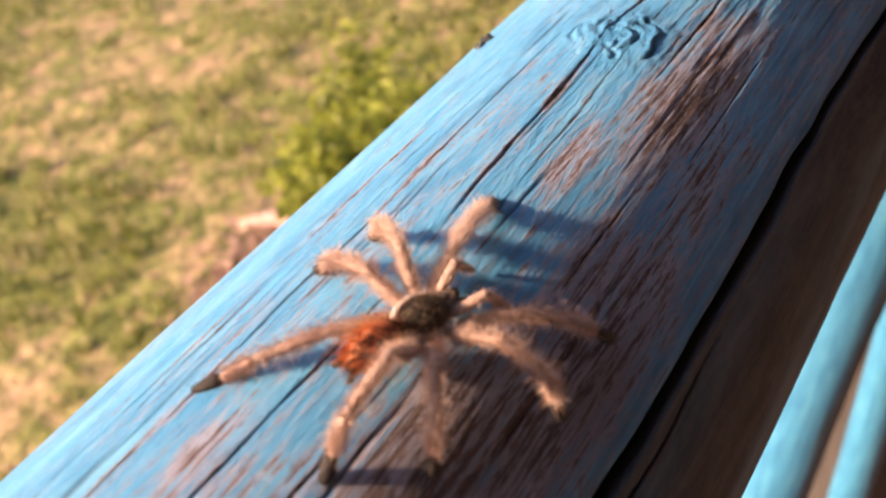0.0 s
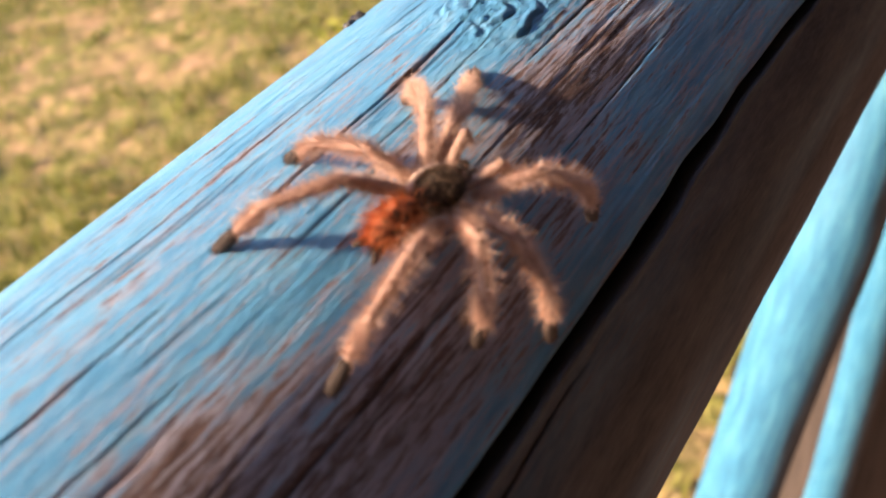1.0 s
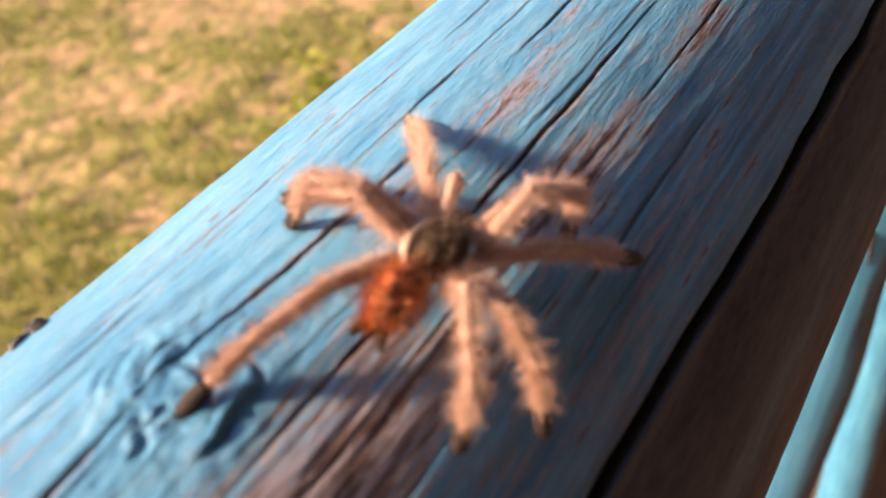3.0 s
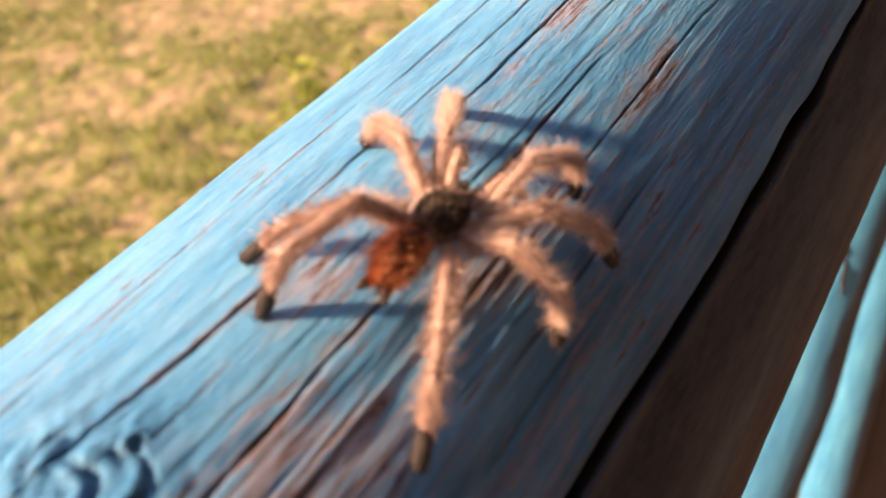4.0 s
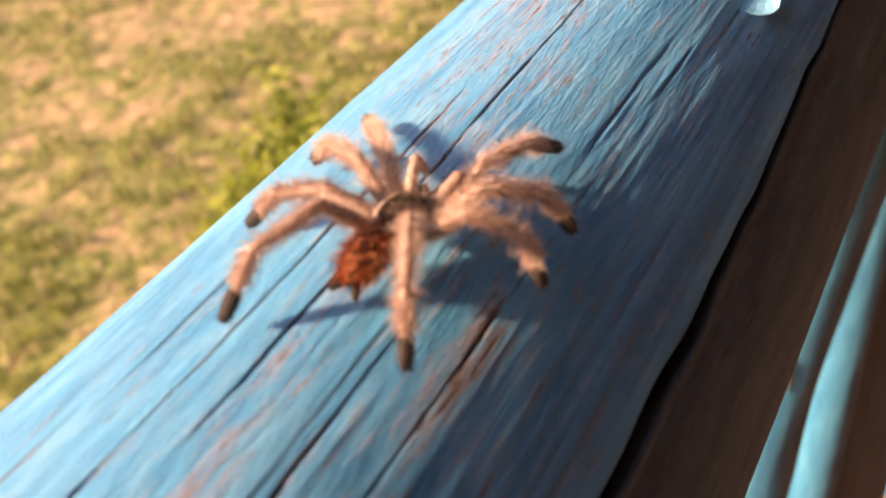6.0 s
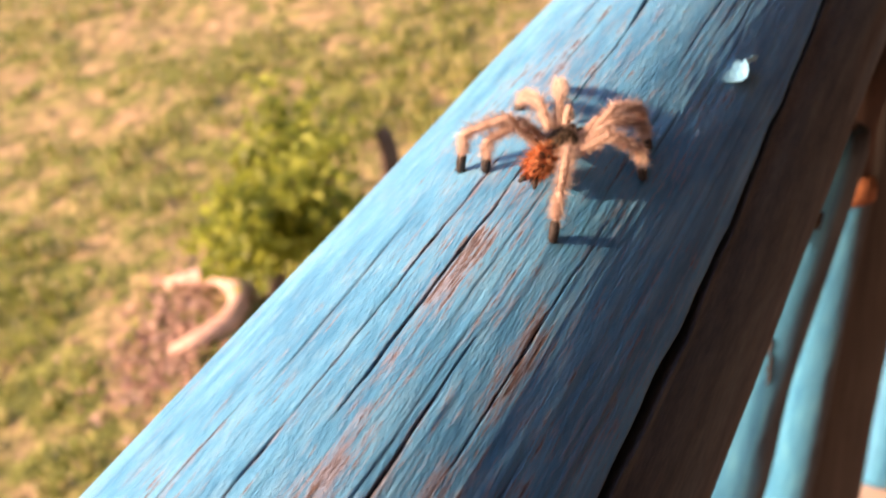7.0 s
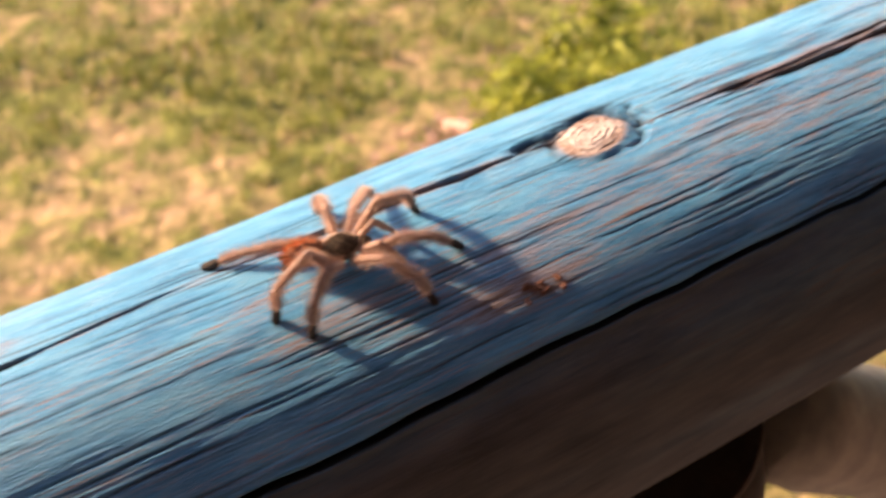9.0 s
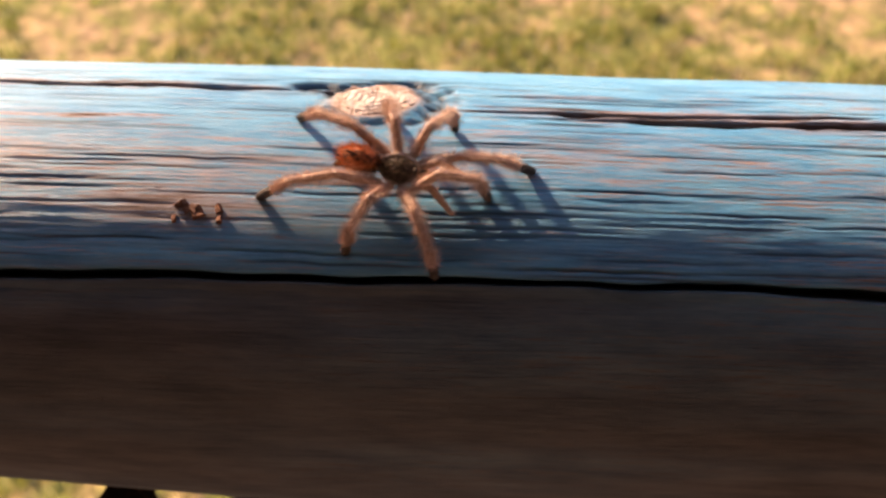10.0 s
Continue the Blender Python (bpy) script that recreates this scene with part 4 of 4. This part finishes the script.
def limb(name, parent, length, profile, count, hair_len, seed, material, label, hair_material, span=(-0.02, 1.02)):
    """A limb segment along +y with its coat of hair; profile: radii in mm from root to end."""
    n = len(profile)
    r0, r1 = profile[0] * 0.00088, profile[-1] * 0.00088
    pts = [(0, -r0 * 0.8, 0), (0, -r0 * 0.5, 0)] + [(0, length * i / (n - 1), 0.0) for i in range(n)] + [(0, length + r1 * 0.5, 0), (0, length + r1 * 0.8, 0)]
    v, f = tube(pts, [r0 * 0.35, r0 * 0.8] + [q * 0.00088 for q in profile] + [r1 * 0.8, r1 * 0.35], 14, wobble=0.04, seed=seed)
    seg = part(name, mesh_of(name, v, f, material), parent, label)
    rng = random.Random(seed + 100)
    roots = []
    for _ in range(count):
        s, a = rng.uniform(*span), rng.uniform(0, 6.2832)
        r = np.interp(s, np.linspace(0, 1, n), profile) * 0.00088
        roots.append(((math.cos(a) * r, s * length, math.sin(a) * r), (math.cos(a), rng.uniform(0.1, 0.75), math.sin(a))))
    hv, hf = hairs(roots, hair_len, 0.000032, seed + 7)
    part("hair", mesh_of("hair", hv, hf, hair_material, False), seg)["kind"] = "stuff"
    return seg


def blob(name, centre, size, seg=28, rings=18, bump=0.0, seed=0):
    verts, faces = [], []
    for i in range(rings + 1):
        th = math.pi * i / rings
        for k in range(seg):
            ph = 2 * math.pi * k / seg
            d = Vector((math.sin(th) * math.cos(ph), -math.cos(th), math.sin(th) * math.sin(ph)))
            r = 1 + bump * noise.noise(d * 3.0 + Vector((seed, 0, 0)))
            verts.append(Vector(centre) + Vector((d.x * size[0], d.y * size[1], d.z * size[2])) * r)
    for i in range(rings):
        for k in range(seg):
            j = (k + 1) % seg
            faces.append((i * seg + k, (i + 1) * seg + k, (i + 1) * seg + j, i * seg + j))
    return verts, faces


LEG_LENGTHS = {1: (0.0109, 0.0106, 0.0111), 2: (0.0105, 0.0102, 0.0105), 3: (0.0098, 0.0094, 0.0100), 4: (0.0122, 0.0116, 0.0124)}


KNEES = (0.0, 1.1, 1.95)       # how far each segment has turned down from the first


def build_spider():
    body = tagged(new("spider"), "fuzzy pinkish-tan young tarantula with black feet walking on the handrail", "spider")
    # carapace: a low dark dome with radial folds and a pale rim
    verts, faces = [], []
    rings, seg = 12, 40
    for i in range(rings + 1):
        q = i / rings
        for k in range(seg):
            a = 2 * math.pi * k / seg
            fold = 1 - 0.10 * q * (1 - q) * 4 * (0.5 + 0.5 * math.cos(8 * a))
            x, y = math.cos(a) * 0.0038 * q, math.sin(a) * 0.0051 * q
            z = 0.0070 + 0.0036 * math.cos(q * math.pi / 2) ** 0.8 * fold - 0.0006 * math.exp(-((x / 0.0008) ** 2 + ((y + 0.0005) / 0.001) ** 2))
            verts.append((x, y, z))
    for i in range(rings):
        for k in range(seg):
            j = (k + 1) % seg
            faces.append((i * seg + k, (i + 1) * seg + k, (i + 1) * seg + j, i * seg + j))
    cara = part("carapace", mesh_of("carapace", verts, faces, M_SHELL), body, "dark glossy olive-black carapace")
    # pale border on the sunward half only: its lit edge put into the shape
    ring = [(math.cos(a) * 0.0040, math.sin(a) * 0.0053, 0.0074) for a in np.linspace(math.pi * 0.55, math.pi * 1.5, 41)]
    v, f = tube(ring, [0.0001 + 0.0008 * math.sin(math.pi * i / 40) ** 0.5 for i in range(41)], 8, False)
    part("rim", mesh_of("rim", v, f, M_RIM), cara, "pale pinkish rim, drawn on the sunlit half only")
    rng = random.Random(2)
    roots = []
    for _ in range(800):
        a, q = rng.uniform(0, 6.2832), rng.uniform(0.75, 1.03)
        roots.append(((math.cos(a) * 0.0038 * q, math.sin(a) * 0.0051 * q, 0.0074), (math.cos(a), math.sin(a), 0.9)))
    v, f = hairs(roots, 0.0019, 0.000035, 3)
    part("fringe", mesh_of("fringe", v, f, M_HAIR, False), cara)["kind"] = "stuff"
    roots = []
    for _ in range(900):
        a, q = rng.uniform(0, 6.2832), math.sqrt(rng.uniform(0, 0.95))
        roots.append(((math.cos(a) * 0.0038 * q, math.sin(a) * 0.0051 * q, 0.0070 + 0.0036 * math.cos(q * 1.5708) ** 0.8), (math.cos(a) * q, math.sin(a) * q - 0.6, 0.7)))
    v, f = hairs(roots, 0.0014, 0.000045, 4)
    part("down", mesh_of("down", v, f, M_DOWN, False), cara)["kind"] = "stuff"
    v, f = blob("sternum", (0, -0.0004, 0.0062), (0.0036, 0.0044, 0.0022))
    part("sternum", mesh_of("sternum", v, f, M_SHELL), body)
    # abdomen
    v, f = blob("abdomen", (0, -0.0100, 0.0076), (0.0029, 0.0054, 0.0034), bump=0.06, seed=4)
    belly = part("abdomen", mesh_of("abdomen", v, f, M_BELLY), body, "rusty orange hairy abdomen with dark marks")
    roots, dark = [], []
    for _ in range(2000):
        th, ph = math.acos(rng.uniform(-1, 1)), rng.uniform(0, 6.2832)
        d = Vector((math.sin(th) * math.cos(ph), math.cos(th), math.sin(th) * math.sin(ph)))
        q = (d.x * 0.0029, -0.0100 + d.y * 0.0054, 0.0076 + d.z * 0.0034)
        stripe = abs(d.x - 0.30) < 0.24 + 0.12 * math.sin(d.y * 9) or d.z < -0.3 or d.y > 0.7
        (dark if stripe and rng.random() < 0.75 else roots).append((q, (d.x, d.y - 0.75, d.z)))
    v, f = hairs(roots, 0.0024, 0.000045, 5)
    part("rust_hair", mesh_of("rust_hair", v, f, M_RUST, False), belly, "rust-orange hair")["kind"] = "stuff"
    v, f = hairs(dark, 0.0016, 0.00006, 6)
    part("dark_hair", mesh_of("dark_hair", v, f, M_DARK_HAIR, False), belly, "black hair")["kind"] = "stuff"
    for s in (-1, 1):
        v, f = tube([(s * 0.0009, -0.0142, 0.0064), (s * 0.0016, -0.0156, 0.0058), (s * 0.0022, -0.0167, 0.0050)], [0.0009, 0.00085, 0.0004], 10)
        part("spinneret", mesh_of("spinneret", v, f, M_FOOT), body, "black spinneret")
        v, f = blob("chelicera", (s * 0.0012, 0.0064, 0.0066), (0.0012, 0.0020, 0.0015))
        part("chelicera", mesh_of("chelicera", v, f, M_SHELL), body, "dark jaw")
    v, f = blob("eye_mound", (0, 0.0044, 0.0098), (0.0007, 0.0005, 0.0004), 14, 8)
    part("eye_mound", mesh_of("eye_mound", v, f, M_FOOT), body, "small black eye mound")
    # feelers beside the jaws, each bent at the knee
    for s in (-1, 1):
        root = Vector((s * 0.0022, 0.0046, 0.0068))
        knee, tip = root + Vector((s * 0.0018, 0.0050, 0.0035)), root + Vector((s * 0.0034, 0.0112, -0.0045))
        up = limb("pedipalp_femur", body, (knee - root).length, (0.9, 1.15, 1.1, 1.0), 150, 0.0014, 300 + s, M_LEG, "", M_HAIR)
        up.matrix_basis = Matrix.Translation(root) @ (knee - root).to_track_quat("Y", "Z").to_matrix().to_4x4()
        low = limb("pedipalp_tip", body, (tip - knee).length, (1.05, 1.1, 1.0, 0.85, 0.5), 160, 0.0013, 310 + s, M_LEG, "", M_HAIR)
        low.matrix_basis = Matrix.Translation(knee) @ (tip - knee).to_track_quat("Y", "Z").to_matrix().to_4x4()
    legs = {}
    for side in (-1, 1):
        for n in (1, 2, 3, 4):
            lf, lt, lm = LEG_LENGTHS[n]
            seed = 400 + n * 10 + side
            femur = limb("femur", body, lf, (0.9, 1.25, 1.35, 1.3, 1.18, 1.1), 900, 0.0019, seed, M_LEG, "", M_HAIR)
            tibia = limb("tibia", body, lt, (1.05, 1.2, 1.18, 1.1, 1.0, 0.92), 1050, 0.0022, seed + 1, M_LEG, "", M_HAIR)
            meta = limb("metatarsus", body, lm, (0.9, 1.0, 0.98, 0.92, 0.86, 0.5, 0.45), 850, 0.0019, seed + 2, M_LEG, "", M_HAIR, (0.02, 0.50))
            pts = [(0, lm * s, 0) for s in (0.54, 0.62, 0.78, 0.92, 1.0, 1.03)]
            v, f = tube(pts, [0.0008, 0.0012, 0.00125, 0.0011, 0.0008, 0.0003], 14)
            foot = part("foot", mesh_of("foot", v, f, M_FOOT), meta, "velvety black foot")
            rng2 = random.Random(seed + 9)
            roots = []
            for _ in range(170):
                s, a = rng2.uniform(0.56, 1.0), rng2.uniform(0, 6.2832)
                roots.append(((math.cos(a) * 0.0010, s * lm, math.sin(a) * 0.0010), (math.cos(a), rng2.uniform(0.3, 1.0), math.sin(a))))
            hv, hf = hairs(roots, 0.0009, 0.00004, seed + 11)
            part("brush", mesh_of("brush", hv, hf, M_DARK_HAIR, False), meta)["kind"] = "stuff"
            legs[side, n] = (femur, tibia, meta, foot)
    return body, legs


def foot_rows(side, n):
    """Where a foot stands, leg by leg: seconds, metres ahead of the body along the log, metres round the log."""
    if (side, n) == (-1, 1):
        return [(0, .0356, -.0072), (0.5, .0302, -.0088), (1, .0376, -.0144), (1.5, .0220, -.0180), (2, .0279, -.0232), (3.5, .0197, -.0222), (4, .0291, -.0154), (4.5, .0280, -.0223), (5, .0315, -.0221), (5.5, .0188, -.0226),
            (5.7, .0253, -.0255), (6.8, .0423, -.0226), (7, .0316, -.0141), (7.5, .0330, -.0197), (8, .0300, -.0200), (8.5, .0299, -.0228), (9, .0263, -.0075), (9.5, .0340, -.0097), (9.7, .0254, -.0118), (10, .0348, -.0043)]
    if (side, n) == (-1, 2):
        return [(0, .0164, -.0228), (0.5, .0282, -.0186), (1, .0206, -.0195), (1.5, .0160, -.0268), (2, .0161, -.0306), (3.5, .0059, -.0288), (4, .0153, -.0243), (4.5, .0167, -.0240), (5, .0102, -.0276), (5.5, .0084, -.0224),
            (5.7, .0052, -.0241), (6.8, .0183, -.0333), (7, .0199, -.0216), (7.5, .0174, -.0203), (8, .0180, -.0230), (8.5, .0131, -.0290), (9, .0197, -.0248), (9.5, .0196, -.0178), (9.7, .0043, -.0262), (10, .0140, -.0179)]
    if (side, n) == (-1, 3):
        return [(0, .0046, -.0275), (0.5, .0087, -.0271), (1, -.0031, -.0278), (1.5, -.0085, -.0259), (2, -.0126, -.0234), (3.5, -.0051, -.0245), (4, -.0171, -.0231), (4.5, -.0092, -.0244), (5, -.0095, -.0227), (5.5, -.0018, -.0304),
            (5.7, -.0085, -.0241), (6.8, .0082, -.0305), (7, -.0100, -.0158), (7.5, .0051, -.0236), (8, .0020, -.0250), (8.5, -.0100, -.0260), (9, .0030, -.0260), (9.5, -.0050, -.0214), (9.7, -.0076, -.0260), (10, -.0038, -.0229)]
    if (side, n) == (-1, 4):
        return [(0, -.0278, -.0279), (0.5, -.0230, -.0277), (1, -.0260, -.0226), (1.5, -.0287, -.0152), (2, -.0212, -.0144), (3.5, -.0338, -.0135), (4, -.0250, -.0128), (4.5, -.0230, -.0162), (5, -.0317, -.0135), (5.5, -.0323, -.0114),
            (5.7, -.0327, -.0124), (6.8, -.0281, -.0153), (7, -.0110, -.0227), (7.5, -.0090, -.0214), (8, -.0330, -.0121), (8.5, -.0154, -.0220), (9, -.0340, -.0200), (9.5, -.0174, -.0226), (9.7, -.0320, -.0219), (10, -.0281, -.0206)]
    if (side, n) == (1, 1):
        return [(0, .0234, .0263), (0.5, .0280, .0227), (1, .0219, .0210), (1.5, .0312, .0126), (2, .0207, .0132), (3.5, .0266, .0106), (4, .0240, .0116), (4.5, .0342, .0113), (5, .0259, .0138), (5.5, .0345, .0095),
            (5.7, .0284, .0115), (6.8, .0310, .0092), (7, .0227, .0139), (7.5, .0330, .0040), (8, .0274, .0181), (8.5, .0285, .0106), (9, .0312, .0100), (9.5, .0257, .0079), (9.7, .0243, .0220), (10, .0230, .0040)]
    if (side, n) == (1, 2):
        return [(0, .0039, .0265), (0.5, .0069, .0254), (1, -.0029, .0276), (1.5, .0016, .0258), (2, .0200, .0242), (3.5, .0232, .0246), (4, .0177, .0229), (4.5, .0196, .0219), (5, .0137, .0234), (5.5, .0283, .0220),
            (5.7, .0230, .0211), (6.8, .0129, .0196), (7, .0198, .0167), (7.5, .0236, .0150), (8, .0113, .0201), (8.5, .0072, .0236), (9, .0165, .0221), (9.5, .0150, .0260), (9.7, -.0005, .0222), (10, .0099, .0248)]
    if (side, n) == (1, 3):
        return [(0, -.0190, .0151), (0.5, -.0219, .0149), (1, -.0136, .0187), (1.5, -.0063, .0215), (2, .0016, .0229), (3.5, -.0054, .0246), (4, -.0015, .0226), (4.5, .0056, .0177), (5, -.0067, .0220), (5.5, -.0099, .0242),
            (5.7, -.0018, .0218), (6.8, .0055, .0209), (7, .0082, .0196), (7.5, .0110, .0194), (8, -.0200, .0210), (8.5, .0025, .0170), (9, -.0172, .0170), (9.5, -.0041, .0247), (9.7, -.0200, .0205), (10, -.0130, .0192)]
    return [(0, -.0300, .0025), (0.5, -.0216, .0047), (1, -.0352, .0069), (1.5, -.0305, .0121), (2, -.0266, .0128), (3.5, -.0238, .0179), (4, -.0307, .0174), (4.5, -.0301, .0130), (5, -.0219, .0130), (5.5, -.0140, .0132),
            (5.7, -.0189, .0144), (6.8, -.0184, .0096), (7, -.0259, .0097), (7.5, -.0166, .0073), (8, -.0319, .0149), (8.5, -.0340, .0077), (9, -.0236, .0093), (9.5, -.0380, .0056), (9.7, -.0271, .0073), (10, -.0360, .0053)]


def body_rows():
    """The spider's way: seconds, place along the log, angle round it, heading."""
    return [(0, .514, 19, -18), (.5, .531, 25.5, -16), (1, .560, 28, -8), (1.5, .597, 26.5, -3), (2, .620, 26, 0), (3.5, .662, 22, 0), (4, .673, 22, -2), (4.5, .696, 21, -5), (5, .716, 19, 0), (5.5, .735, 15.5, 4),
            (5.7, .739, 14, 0), (6.8, .772, 13.5, -3), (7, .793, 14.5, -6), (7.2, .822, 16, -5), (7.5, .852, 13, -4), (7.8, .930, 4, -3), (8, .962, 3, -3), (8.5, 1.049, 7, -8), (9, 1.100, 9, -14), (9.3, 1.138, 13.2, -12), (9.5, 1.153, 15, -12), (9.7, 1.177, 21, -12), (10, 1.197, 27, -15)]


def walk_legs(body, legs):
    times = [round(0.1 * i, 2) for i in range(101)]
    rows = body_rows()
    bt, by, ba, bh = (np.array(c) for c in zip(*rows))
    at = {t: (float(np.interp(t, bt, by)), float(np.interp(t, bt, ba)), float(np.interp(t, bt, bh))) for t in times}
    where = {t: on_rail(at[t][0], at[t][1], 0.0, at[t][2]) for t in times}
    walk(body, [(t, where[t]) for t in times])
    for (side, n), (femur, tibia, meta, foot) in legs.items():
        steps = []
        for t, dy, ds in foot_rows(side, n):
            if steps and t - steps[-1][0] > 0.8:
                t0, y0, s0 = steps[-1]
                cuts = round((t - t0) / 0.45)
                for c in range(1, cuts):
                    f = c / cuts
                    swing = 0.006 * (1 if (n + c + (side > 0)) % 2 else -1)
                    steps.append((t0 + (t - t0) * f, y0 + (dy - y0) * f + swing, s0 + (ds - s0) * f))
            steps.append((t, dy, ds))
        world = []
        for t, dy, ds in steps:
            y, a = float(np.interp(t, bt, by)), float(np.interp(t, bt, ba))
            world.append((t, y + dy, a + math.degrees(ds / RAIL_R)))
        lengths = LEG_LENGTHS[n]
        root = Vector((side * 0.0040, 0.0044 - 0.0027 * (n - 1), 0.0060))
        keys = ([], [], [])
        for t in times:
            k = max(i for i in range(len(world)) if world[i][0] <= t + 1e-6)
            a, b = world[k], world[min(k + 1, len(world) - 1)]
            f = 0 if b[0] == a[0] else (t - a[0]) / (b[0] - a[0])
            f = f * f * (3 - 2 * f)
            far = abs(b[1] - a[1])
            lift = 0.0005 + (0.0035 * math.sin(math.pi * f) if far > 0.005 else 0)
            spot = on_rail(a[1] + (b[1] - a[1]) * f, a[2] + (b[2] - a[2]) * f, lift).translation
            end = where[t].inverted() @ spot
            flat = Vector((end.x - root.x, end.y - root.y, 0))
            reach, drop = flat.length, end.z - root.z
            out = flat.normalized()
            chord = min(math.hypot(reach, drop), sum(lengths) * 0.985)
            lo, hi = 0.02, 1.75
            for _ in range(30):
                bend = (lo + hi) / 2
                x = sum(q * math.cos(-bend * k) for k, q in zip(KNEES, lengths))
                z = sum(q * math.sin(-bend * k) for k, q in zip(KNEES, lengths))
                lo, hi = (bend, hi) if math.hypot(x, z) > chord else (lo, bend)
            rise = math.atan2(drop, reach) - math.atan2(z, x)
            p, across = root.copy(), out.cross(Vector((0, 0, 1)))
            for i, q in enumerate(lengths):
                e = rise - bend * KNEES[i]
                d = out * math.cos(e) + Vector((0, 0, math.sin(e)))
                up = across.cross(d)
                m = Matrix((across, d, up)).transposed().to_4x4()
                keys[i].append((t, Matrix.Translation(p) @ m))
                p = p + d * q
        for seg, seg_rows in zip((femur, tibia, meta), keys):
            walk(seg, seg_rows)


spider, spider_legs = build_spider()


def motions():
    walk_legs(spider, spider_legs)


motions()
